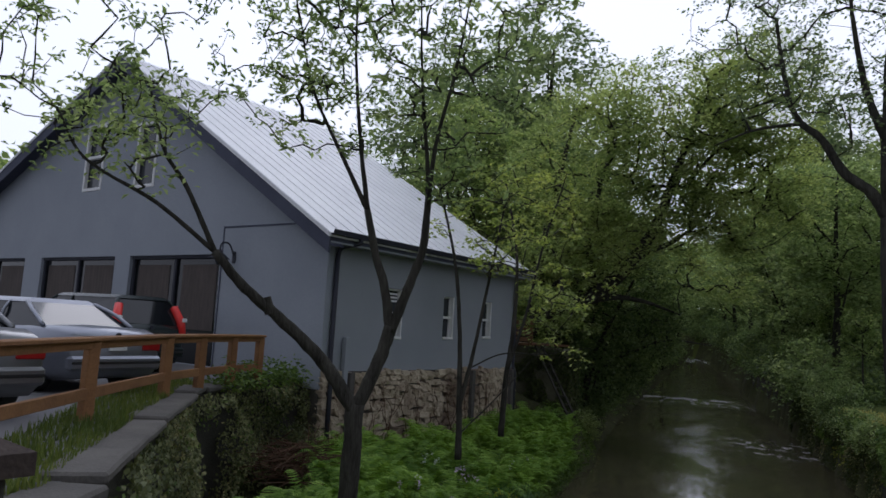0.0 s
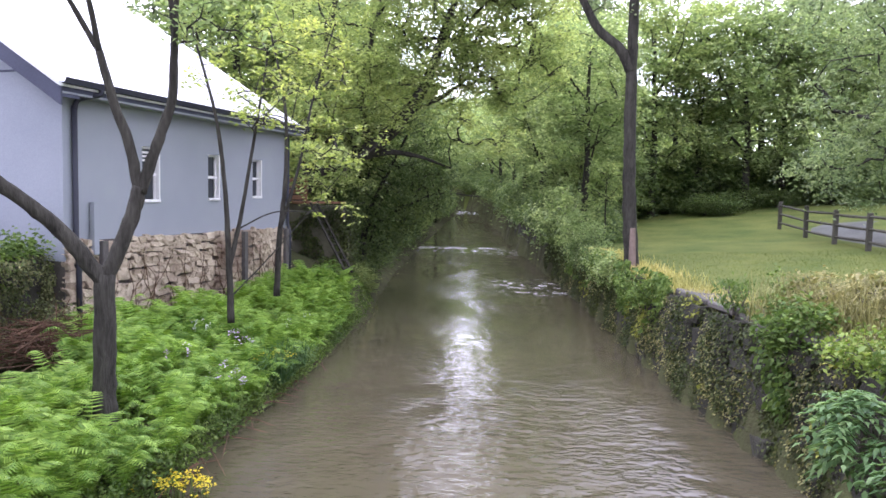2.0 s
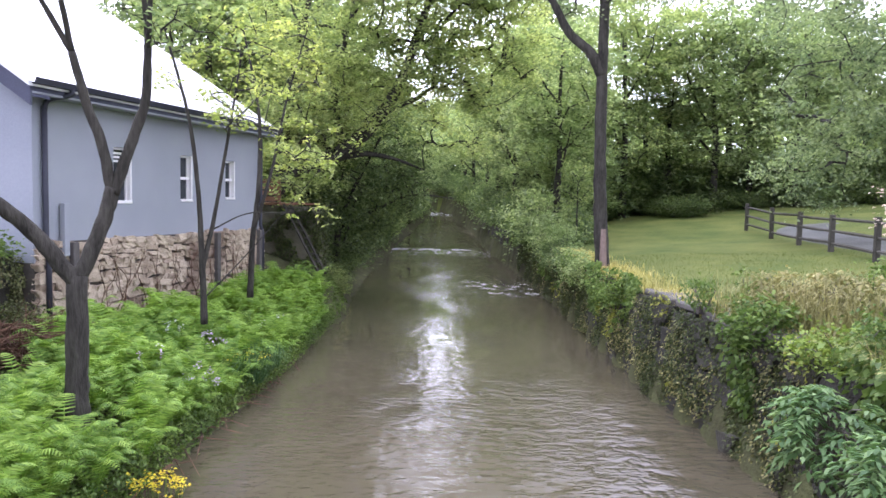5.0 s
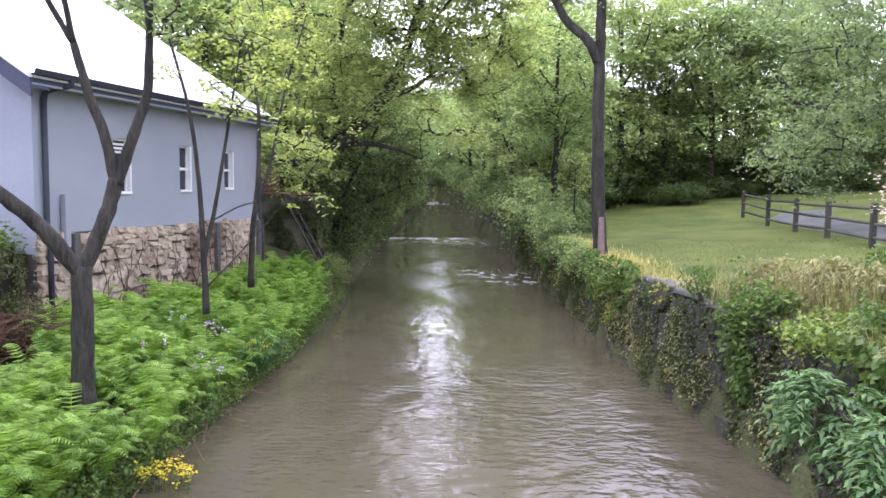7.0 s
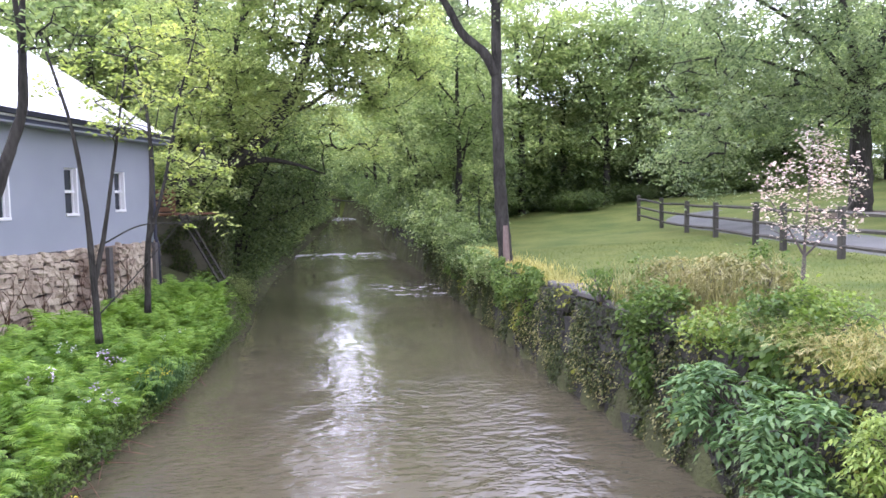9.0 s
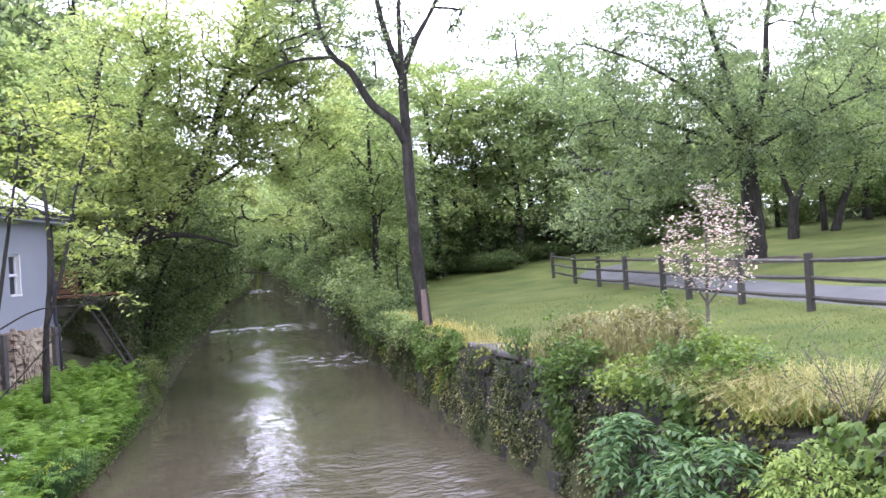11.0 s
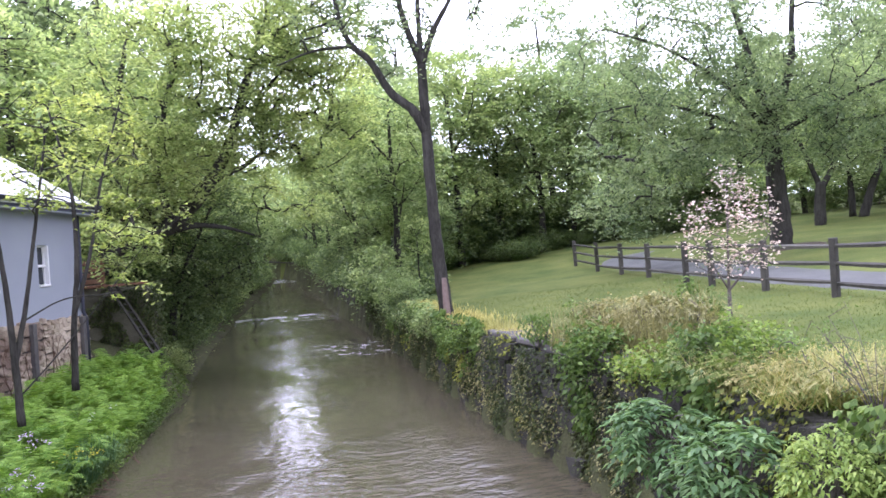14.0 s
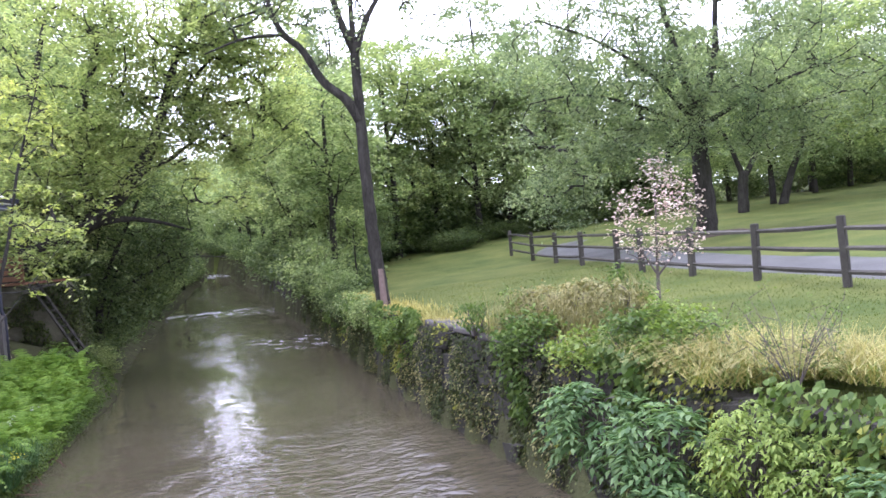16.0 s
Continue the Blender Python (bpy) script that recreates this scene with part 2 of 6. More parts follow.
M_SILVER = surface("silver_car_paint", (0.2, 0.205, 0.22), (0.26, 0.265, 0.28), 1, 200, 0.28, 0.02, 0.001, metal=0.6)
M_BLUESILVER = surface("pale_blue_car_paint", (0.24, 0.255, 0.3), (0.3, 0.315, 0.36), 1, 200, 0.28, 0.02, 0.001, metal=0.6)
M_DARKCAR = surface("dark_green_car_paint", (0.018, 0.026, 0.026), (0.03, 0.04, 0.04), 1, 200, 0.25, 0.02, 0.001, metal=0.3)
M_BLACK = surface("black_rubber", (0.012, 0.012, 0.013), (0.03, 0.03, 0.03), 6, 60, 0.8, 0.3, 0.004)
M_RED = surface("red_lens", (0.32, 0.012, 0.015), (0.42, 0.02, 0.02), 6, 60, 0.2, 0.05, 0.002)
M_REDLENS = surface("bright_red_lens", (0.68, 0.03, 0.025), (0.8, 0.05, 0.04), 4, 60, 0.2, 0.05, 0.002)
M_PIER = surface("brown_pier_cap", (0.03, 0.022, 0.018), (0.07, 0.052, 0.042), 5, 50, 0.9, 0.5, 0.01)
M_BRUSH = surface("dead_twigs", (0.035, 0.022, 0.014), (0.15, 0.08, 0.045), 6, 60, 0.95, 0.4, 0.01)
M_TWIG = surface("grey_twigs", (0.06, 0.05, 0.045), (0.16, 0.14, 0.12), 6, 60, 0.95, 0.4, 0.01)

L_SPRING = leafy("spring_leaf", (0.148, 0.21, 0.095), (0.275, 0.365, 0.17), (0.45, 0.54, 0.30), 0.55, cool=1.13)
L_LEAN = leafy("yellow_green_leaf", (0.22, 0.285, 0.12), (0.38, 0.46, 0.19), (0.56, 0.63, 0.33), 0.6, cool=1.13)
L_FRESH = leafy("fresh_yellow_leaf", (0.22, 0.275, 0.092), (0.37, 0.425, 0.132), (0.54, 0.57, 0.235), 0.5)
L_WOOD = leafy("woodland_leaf", (0.17, 0.235, 0.105), (0.295, 0.38, 0.17), (0.49, 0.57, 0.29), 0.62, cool=1.13)
L_DEEP = leafy("deep_wood_leaf", (0.14, 0.21, 0.1), (0.255, 0.345, 0.17), (0.42, 0.51, 0.28), 0.62, cool=1.13)
L_GREY = leafy("grey_green_leaf", (0.13, 0.182, 0.105), (0.215, 0.285, 0.168), (0.35, 0.42, 0.27), 0.58, cool=1.13)
# Darker leaf colour: the shade inside the wood is put into it.
L_SHADED = leafy("shaded_wood_leaf", (0.075, 0.115, 0.05), (0.135, 0.19, 0.085), (0.235, 0.305, 0.14), 0.45)
L_FERN = leafy("fern_green", (0.098, 0.192, 0.03), (0.176, 0.307, 0.048), (0.29, 0.43, 0.085), 0.38)
L_HERB = leafy("herb_green", (0.07, 0.122, 0.03), (0.125, 0.195, 0.05), (0.21, 0.29, 0.085), 0.35)
L_IVY = leafy("ivy_green", (0.036, 0.048, 0.018), (0.066, 0.088, 0.03), (0.13, 0.152, 0.054), 0.25)
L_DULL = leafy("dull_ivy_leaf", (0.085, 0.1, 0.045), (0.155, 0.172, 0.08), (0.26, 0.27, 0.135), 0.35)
L_IVYGOLD = leafy("golden_creeper", (0.13, 0.15, 0.03), (0.23, 0.25, 0.05), (0.34, 0.35, 0.08), 0.35)
L_TAN = leafy("tan_weed", (0.17, 0.165, 0.075), (0.27, 0.25, 0.12), (0.38, 0.35, 0.18), 0.3)
L_STRAW = leafy("straw_grass", (0.29, 0.26, 0.095), (0.44, 0.39, 0.15), (0.58, 0.52, 0.25), 0.35)
L_BIGLEAF = leafy("broad_green_leaf", (0.045, 0.1, 0.035), (0.09, 0.168, 0.06), (0.18, 0.275, 0.115), 0.35, 0.5)
L_YOUNG = leafy("young_shrub_leaf", (0.105, 0.17, 0.035), (0.19, 0.27, 0.06), (0.3, 0.38, 0.1), 0.4)
L_BLADE = leafy("grass_blade", (0.085, 0.125, 0.03), (0.12, 0.155, 0.04), (0.165, 0.19, 0.055), 0.35)
L_BLUE = leafy("blue_green_blade", (0.06, 0.125, 0.05), (0.1, 0.19, 0.075), (0.17, 0.27, 0.11), 0.35)
L_PETAL = leafy("pale_pink_petal", (0.6, 0.43, 0.4), (0.74, 0.59, 0.54), (0.83, 0.74, 0.68), 0.3, tint=(1.0, 1.0, 1.0))
L_LILAC = leafy("lilac_petal", (0.42, 0.26, 0.5), (0.6, 0.45, 0.65), (0.75, 0.7, 0.78), 0.3, tint=(1.0, 1.0, 1.0))
L_WHITE = leafy("white_petal", (0.6, 0.6, 0.6), (0.72, 0.72, 0.74), (0.82, 0.82, 0.82), 0.3, tint=(1.0, 1.0, 1.0))
L_YELLOW = leafy("yellow_petal", (0.6, 0.46, 0.02), (0.72, 0.58, 0.03), (0.8, 0.68, 0.06), 0.3)


# ---- mesh helpers ----
class Geo:
    """Collects vertices and faces for one mesh."""

    def __init__(self):
        self.v, self.f, self.n = [], [], 0

    def add(self, verts, faces):
        self.v.append(np.asarray(verts, float).reshape(-1, 3))
        self.f += [tuple(i + self.n for i in f) for f in faces]
        self.n += len(self.v[-1])
        return self

    def box(self, x0, x1, y0, y1, z0, z1, bevel=0.0):
        if bevel <= 0:
            c = [(x, y, z) for x in (x0, x1) for y in (y0, y1) for z in (z0, z1)]
            return self.add(c, [(0, 1, 3, 2), (4, 6, 7, 5), (0, 4, 5, 1), (2, 3, 7, 6), (0, 2, 6, 4), (1, 5, 7, 3)])
        b = min(bevel, (x1 - x0) / 3, (y1 - y0) / 3, (z1 - z0) / 3)
        bm = bmesh.new()
        bmesh.ops.create_cube(bm, size=1)
        for q in bm.verts:
            q.co = ((x0 + x1) / 2 + q.co.x * (x1 - x0), (y0 + y1) / 2 + q.co.y * (y1 - y0), (z0 + z1) / 2 + q.co.z * (z1 - z0))
        bmesh.ops.bevel(bm, geom=bm.edges[:], offset=b, segments=1, affect="EDGES")
        bm.verts.index_update()
        self.add([q.co[:] for q in bm.verts], [tuple(q.index for q in f.verts) for f in bm.faces])
        bm.free()
        return self

    def prism(self, poly, lo, hi, axis="y"):
        """poly: (a, z) outline, extruded from lo to hi along the axis."""
        k = len(poly)
        if axis == "y":
            vs = [(a, lo, z) for a, z in poly] + [(a, hi, z) for a, z in poly]
        elif axis == "x":
            vs = [(lo, a, z) for a, z in poly] + [(hi, a, z) for a, z in poly]
        else:
            vs = [(a, z, lo) for a, z in poly] + [(a, z, hi) for a, z in poly]
        fs = [tuple(range(k))[::-1], tuple(range(k, 2 * k))]
        fs += [(i, (i + 1) % k, (i + 1) % k + k, i + k) for i in range(k)]
        return self.add(vs, fs)

    def tube(self, pts, radii, sides=6, cap=True):
        p = np.asarray(pts, float)
        r = np.broadcast_to(np.asarray(radii, float), (len(p),))
        t = np.gradient(p, axis=0)
        t /= np.linalg.norm(t, axis=1)[:, None] + 1e-9
        ref = np.array([1.0, 0, 0]) if abs(t[0][0]) < 0.8 else np.array([0, 1.0, 0])
        u = np.cross(t, ref)
        u /= np.linalg.norm(u, axis=1)[:, None] + 1e-9
        w = np.cross(t, u)
        a = np.linspace(0, 2 * np.pi, sides, endpoint=False)
        ring = p[:, None] + r[:, None, None] * (np.cos(a)[None, :, None] * u[:, None] + np.sin(a)[None, :, None] * w[:, None])
        fs = [(i * sides + j, i * sides + (j + 1) % sides, (i + 1) * sides + (j + 1) % sides, (i + 1) * sides + j)
              for i in range(len(p) - 1) for j in range(sides)]
        if cap:
            fs += [tuple(range(sides))[::-1], tuple((len(p) - 1) * sides + j for j in range(sides))]
        return self.add(ring.reshape(-1, 3), fs)

    def weld(self):
        """Joins pieces that meet into one shell, without the faces between them."""
        self.joined = True
        return self

    joined = False

    def mesh(self, name, material, smooth=False):
        me = bpy.data.meshes.new(name)
        me.from_pydata(np.concatenate(self.v).tolist(), [], self.f)
        bm = bmesh.new()
        bm.from_mesh(me)
        if self.joined:
            bmesh.ops.remove_doubles(bm, verts=bm.verts[:], dist=1e-4)
        bmesh.ops.recalc_face_normals(bm, faces=bm.faces)
        bm.to_mesh(me)
        bm.free()
        me.materials.append(material)
        if smooth:
            me.shade_smooth()
        return me


def part(name, geo, material, parent=None, label="", smooth=False):
    ob = new(name, geo.mesh(name, material, smooth) if isinstance(geo, Geo) else geo)
    if parent is not None:
        ob.parent = parent
    return tagged(ob, label)


def thing(name, label, category, at=(0, 0, 0), group="", kind=""):
    ob = new(name)
    ob.location = at
    ob.empty_display_size = 0.1
    return tagged(ob, label, category, group, kind)


def smooth_path(pts, steps=6):
    p = np.asarray(pts, float)
    if len(p) < 3:
        return np.array([p[0] + (p[-1] - p[0]) * k / steps for k in range(steps + 1)])
    e = np.vstack([2 * p[0] - p[1], p, 2 * p[-1] - p[-2]])
    out = []
    for i in range(1, len(e) - 2):
        for k in range(steps):
            t = k / steps
            a, b, c, d = e[i - 1], e[i], e[i + 1], e[i + 2]
            out.append(0.5 * (2 * b + (c - a) * t + (2 * a - 5 * b + 4 * c - d) * t * t + (3 * b - a - 3 * c + d) * t ** 3))
    out.append(p[-1])
    return np.array(out)


def quad_mesh(name, verts, material):
    """verts: (n, 4, 3): n loose four-cornered leaves."""
    k = len(verts)
    me = bpy.data.meshes.new(name)
    me.vertices.add(4 * k)
    me.loops.add(4 * k)
    me.polygons.add(k)
    me.vertices.foreach_set("co", np.ascontiguousarray(verts, np.float32).ravel())
    me.loops.foreach_set("vertex_index", np.arange(4 * k, dtype=np.int32))
    me.polygons.foreach_set("loop_start", np.arange(0, 4 * k, 4, dtype=np.int32))
    me.update(calc_edges=True)
    me.validate()
    me.materials.append(material)
    return me


def unit(a):
    return a / (np.linalg.norm(a, axis=-1, keepdims=True) + 1e-9)


def leaf_quads(centres, size, aspect=0.55, droop=0.35, tilt=0.55, fold=0.18, outward=None):
    """Folded diamond leaves whose tops look up, on the average."""
    c = np.asarray(centres, float)
    k = len(c)
    ang = rng.uniform(0, 2 * np.pi, k)
    way = np.stack([np.cos(ang), np.sin(ang), rng.normal(-droop, 0.35, k)], 1)
    if outward is not None:
        way = way * 0.5 + outward
    way = unit(way)
    up = unit(np.array([0, 0, 1.0]) + rng.normal(0, tilt, (k, 3)))
    side = unit(np.cross(way, up))
    up = np.cross(side, way)
    s = (size * rng.uniform(0.65, 1.3, k))[:, None]
    mid = c + way * s * 0.05
    return np.stack([c - way * s * 0.5, mid + side * s * aspect * 0.5 + up * s * fold, c + way * s * 0.5,
                     mid - side * s * aspect * 0.5 + up * s * fold], 1)


def in_ellipsoid(count, centre, radii, shell=0.45):
    u = unit(rng.normal(0, 1, (count, 3)))
    r = rng.uniform(shell ** 3, 1, count) ** (1 / 3)
    return np.asarray(centre) + u * r[:, None] * np.asarray(radii)


def grow(limbs, clumps, twig=0.012, sides=5, wander=0.12):
    """Branches from the limbs to every clump, each from the nearest wood. Gives a Geo of limbs and a Geo of branches."""
    trunk, small = Geo(), Geo()
    nodes, rad = [], []
    for pts, r0, r1 in limbs:
        p = smooth_path(pts, 7)
        r = np.linspace(r0, r1, len(p))
        p = p + rng.normal(0, 1, p.shape) * (r * 0.05)[:, None]
        trunk.tube(p, r * rng.uniform(0.95, 1.06, len(p)), 9)
        q = slice(len(p) // 3, None)
        nodes += list(p[q])
        rad += list(r[q])
    nodes, rad = np.array(nodes), np.array(rad)
    parent = -np.ones(len(nodes), int)
    first = len(nodes)
    order = np.argsort([np.min(np.linalg.norm(nodes - c, axis=1)) for c in clumps])
    chains = []
    for i in order:
        c = clumps[i]
        dlt = c - nodes
        dist = np.linalg.norm(dlt, axis=1) + np.maximum(0, nodes[:, 2] - c[2]) * 0.8
        j = int(np.argmin(dist))
        a = nodes[j]
        span = np.linalg.norm(c - a)
        k = max(3, int(span / 0.7) + 2)
        t = np.linspace(0, 1, k)[:, None]
        bow = rng.normal(0, wander, 3) * span + np.array([0, 0, 0.12 * span])
        pts = a + (c - a) * t + bow * np.sin(np.pi * t) * 0.6
        pts[1:-1] += rng.normal(0, 0.03 * span, (k - 2, 3))
        chains.append((j, len(nodes), k - 1))
        nodes = np.vstack([nodes, pts[1:]])
        parent = np.concatenate([parent, [j], np.arange(len(parent), len(parent) + k - 2)])
    weight = np.zeros(len(nodes))
    for j, s, k in chains:
        weight[s + k - 1] += 1
    for i in range(len(nodes) - 1, first - 1, -1):
        if parent[i] >= first:
            weight[parent[i]] += weight[i]
    for j, s, k in chains:
        pts = np.vstack([nodes[j], nodes[s:s + k]])
        w = twig * np.sqrt(np.concatenate([[weight[s]], weight[s:s + k]]))
        if j < first:
            w = np.minimum(w, rad[j])
        w[-1] *= 0.5
        small.tube(pts, w, sides, False)
    return trunk, small


def tree(name, label, limbs, crowns, leaf_mat, leaf=0.1, per=60, spread=0.5, flat=0.6, twig=0.012, bark=None, group="", aspect=0.55, droop=0.35, shell=0.4, category="tree"):
    """crowns: (centre, radii, clumps). A trunk part, a branches part and a crown part."""
    base = np.array(limbs[0][0][0], float)
    limbs = [([np.asarray(p, float) - base for p in pts], a, b) for pts, a, b in limbs]
    clumps = np.concatenate([in_ellipsoid(k, np.asarray(c, float) - base, r, shell) for c, r, k in crowns])
    trunk, small = grow(limbs, clumps, twig)
    ob = thing(name, label, category, base, group)
    part("trunk", trunk, bark or M_BARK, ob, smooth=True)
    tagged(part("branchwork", small, bark or M_BARK, ob, smooth=True), kind="stuff")
    counts = np.maximum(3, rng.poisson(per, len(clumps)))
    sizes = spread * rng.uniform(0.6, 1.35, len(clumps))
    where = np.repeat(clumps, counts, 0)
    sp = np.repeat(sizes, counts)[:, None]
    off = rng.normal(0, 1, where.shape) * np.array([1, 1, flat])
    off[:, 2] -= 0.16 * (off[:, 0] ** 2 + off[:, 1] ** 2) * (flat < 0.5)
    where = where + off * sp * 0.6
    part("crown", quad_mesh("crown", leaf_quads(where, leaf, aspect, droop, 0.35 if flat < 0.5 else 0.55), leaf_mat), leaf_mat, ob)["kind"] = "stuff"
    return ob


# ---- the plan: creek edges and ground ----
def left_edge(y):
    return np.interp(y, [-40, 0, 7.4, 11.4, 14, 21.7, 35.5, 54, 72, 90, 106, 122, 127, 150, 300], [2.0, -4.9, -6.2, -7.1, -7.6, -9.6, -14.0, -19.2, -23.8, -28.4, -32.3, -36.3, -42.0, -90.0, -300.0])


def right_edge(y):
    return np.interp(y, [-40, 0, 6.8, 11.3, 15.6, 20.2, 26, 34.4, 48, 62, 75, 95, 106, 122, 128, 133, 150, 300], [16, 5.6, 3.6, 2.0, 0.45, -0.85, -2.5, -4.9, -9.1, -13.6, -17.0, -24.0, -27.6, -32.0, -36.0, -46.0, -84.0, -290.0])


def parking_edge(y):
    """x of the retaining wall that holds the parking lot."""
    return np.interp(y, [-40, 2.4, 4.5, 7.6, 10.6, 11.5], [10, -5.0, -7.4, -10.8, -12.0, -12.2])


def level(y):
    """The water's height: it comes down over a riffle and a far rapid."""
    return np.interp(y, [-60, 51, 54, 66, 104, 122, 160], [0, 0, 0.12, 0.25, 1.1, 1.7, 2.1])


def height(x, y):
    x, y = np.asarray(x, float), np.asarray(y, float)
    dl, dr = left_edge(y) - x, x - right_edge(y)
    bank = np.interp(dl, [-1.5, -0.2, 0.15, 1.2, 4.5, 9, 20, 60], [-0.7, -0.25, 0.1, 0.62, 1.4, 2.0, 3.2, 9.0]) + level(y)
    lawn = np.interp(dr, [-0.3, 0.12, 6.5, 11, 16, 30, 80], [-0.7, 1.98, 2.36, 2.7, 3.2, 3.95, 6.0]) + np.interp(y, [34, 48, 60], [0, 0.7, 1.0]) * np.clip(dr / 2, 0, 1)
    bank = bank + 1.0 * np.exp(-((y - 22.3) / 2.2) ** 2) * np.clip(dl / 0.5, 0, 1) * np.clip((9 - dl) / 4, 0, 1)
    bank = bank - 0.6 * np.clip((dl - 2.0) / 1.5, 0, 1) * np.clip((11.2 - y) / 1.5, 0, 1)
    far = np.clip((y - 60) / 90, 0, 1)
    lawn = lawn + far * 4.0
    z = np.where(dr > -0.3, lawn, bank)
    rough = 0.05 * np.sin(x * 1.7 + np.sin(y * 1.1)) + 0.04 * np.sin(y * 2.3 + x)
    z = z + np.where((dr > 0.5) | (dl > 0.3), rough * np.where(dr > 0.5, 0.15, 1.2), 0)
    inside = (x < parking_edge(y) - 0.25) & (y < 11.6)
    z = np.where(inside, 2.72, z)
    house = (x < -11.75) & (y > 11.3) & (y < 20.3)
    return np.where(house, 2.6, z)


def ground_sheet():
    xs = np.concatenate([np.linspace(-900, -70, 14), np.arange(-66, -42, 3.0), np.arange(-40, 16, 0.45), np.arange(16, 60, 2.0), np.linspace(64, 900, 14)])
    ys = np.concatenate([np.linspace(-300, -30, 8), np.arange(-26, -2, 2.0), np.arange(-1, 50, 0.5), np.arange(50, 165, 2.0), np.linspace(170, 1500, 14)])
    gx, gy = np.meshgrid(xs, ys)
    gz = height(gx, gy)
    v = np.stack([gx, gy, gz], -1).reshape(-1, 3)
    w = len(xs)
    f, slot = [], []
    for j in range(len(ys) - 1):
        for i in range(w - 1):
            f.append((j * w + i, j * w + i + 1, (j + 1) * w + i + 1, (j + 1) * w + i))
            cx, cy = (xs[i] + xs[i + 1]) / 2, (ys[j] + ys[j + 1]) / 2
            slot.append(0 if cx > right_edge(cy) + 0.6 else 1)
    me = bpy.data.meshes.new("ground")
    me.from_pydata(v.tolist(), [], f)
    me.materials.append(M_LAWN)
    me.materials.append(M_SOIL)
    me.polygons.foreach_set("material_index", slot)
    me.shade_smooth()
    return tagged(new("ground", me), "mown green lawn and dark earth creek bank", "ground", kind="structure")


ground_sheet()

ys = np.concatenate([np.arange(-30, 60, 1.0), np.arange(60, 140, 3.0)])
wv = [(x, y, float(level(y))) for y in ys for x in np.linspace(left_edge(y) - 0.9, right_edge(y) + 0.25, 9)]
wf = [(j * 9 + i, j * 9 + i + 1, (j + 1) * 9 + i + 1, (j + 1) * 9 + i) for j in range(len(ys) - 1) for i in range(8)]
tagged(part("water", Geo().add(wv, wf), M_WATER), "murky brown creek water with small ripples", "water", kind="structure")

# the bridge under the camera closes the place behind it
bridge = Geo().box(-9, 9, -8, -0.75, 2.2, 2.55)
tagged(part("bridge_deck", bridge, M_ASPHALT), "asphalt deck of a small road bridge", "bridge", kind="structure")

# drive behind the rail fence
FENCE = [(4.71, 37.7), (5.28, 34.1), (5.71, 30.5), (6.12, 27.3), (6.5, 23.65), (6.65, 21.5), (7.12, 18.7), (7.6, 16.05), (8.05, 13.35), (8.5, 10.6), (8.95, 7.9)]


def fence_x(y):
    return np.interp(y, [p[1] for p in FENCE[::-1]], [p[0] for p in FENCE[::-1]])


dv, df = [], []
ty = np.arange(-20, 38.6, 0.75)
for y in ty:
    bend = max(0.0, y - 35.5) ** 2 * 0.12
    for k, s in enumerate(np.linspace(0, 1, 6)):
        x = fence_x(y) + 0.8 + bend + s * 2.5
        dv.append((x, y, float(height(x, y)) + 0.045 - 0.05 * (k in (0, 5))))
df = [(j * 6 + i, j * 6 + i + 1, (j + 1) * 6 + i + 1, (j + 1) * 6 + i) for j in range(len(ty) - 1) for i in range(5)]
tagged(part("road", Geo().add(dv, df), M_DRIVE, smooth=True), "pale worn asphalt drive behind the fence", "road", kind="structure")

# parking lot and its retaining wall
lot = Geo()
py = [11.4, 10.6, 7.6, 4.5, 2.4, -2.0, -12]
lot.add([(parking_edge(y) - 0.2, y, 2.8) for y in py] + [(-60, -12, 2.8), (-60, 11.4, 2.8)], [tuple(range(len(py) + 2))])
tagged(part("pavement", lot, M_ASPHALT), "dark asphalt parking lot", "pavement", kind="structure")
ret = Geo()
path = [(parking_edge(y), y) for y in (11.45, 10.6, 7.6, 4.5, 2.4, 0.5)]
for (xa, ya), (xb, yb) in zip(path[:-1], path[1:]):
    ret.add([(xa + 0.15, ya, 0.2), (xb + 0.15, yb, 0.2), (xb + 0.08, yb, 2.72), (xa + 0.08, ya, 2.72),
             (xa - 0.35, ya, 0.2), (xb - 0.35, yb, 0.2), (xb - 0.35, yb, 2.72), (xa - 0.35, ya, 2.72)],
            [(0, 1, 2, 3), (5, 4, 7, 6), (3, 2, 6, 7), (0, 3, 7, 4), (1, 5, 6, 2)])
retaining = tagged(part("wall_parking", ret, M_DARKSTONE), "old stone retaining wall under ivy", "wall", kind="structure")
for k in range(13):
    y = 11.0 - k * 0.72
    x = float(parking_edge(y))
    slope = math.atan2(float(parking_edge(y + 0.3) - parking_edge(y - 0.3)), 0.6)
    c = Geo().box(-0.26, 0.24, -0.36 * (1 + 0.6 * (3.0 < y < 8.0)), 0.36 * (1 + 0.4 * (3.0 < y < 8.0)), 0, 0.1, 0.025)
    cap = part("coping_stone", c, M_COPING, retaining)
    cap.location, cap.rotation_euler = (x - 0.08, y, 2.725 + 0.02 * (k % 3)), (0, 0, -slope)


# ---- the house ----
Y0, Y1, XE = 11.45, 20.2, -11.6
APEX = (-20.5, 11.75)


def roof_z(x):
    return APEX[1] - (x - APEX[0]) * 0.617 if x > APEX[0] else APEX[1] - (APEX[0] - x) * 0.43


house = thing("house", "blue-grey rendered house with a pale metal roof and rubble stone base", "house", (0, 0, 0))


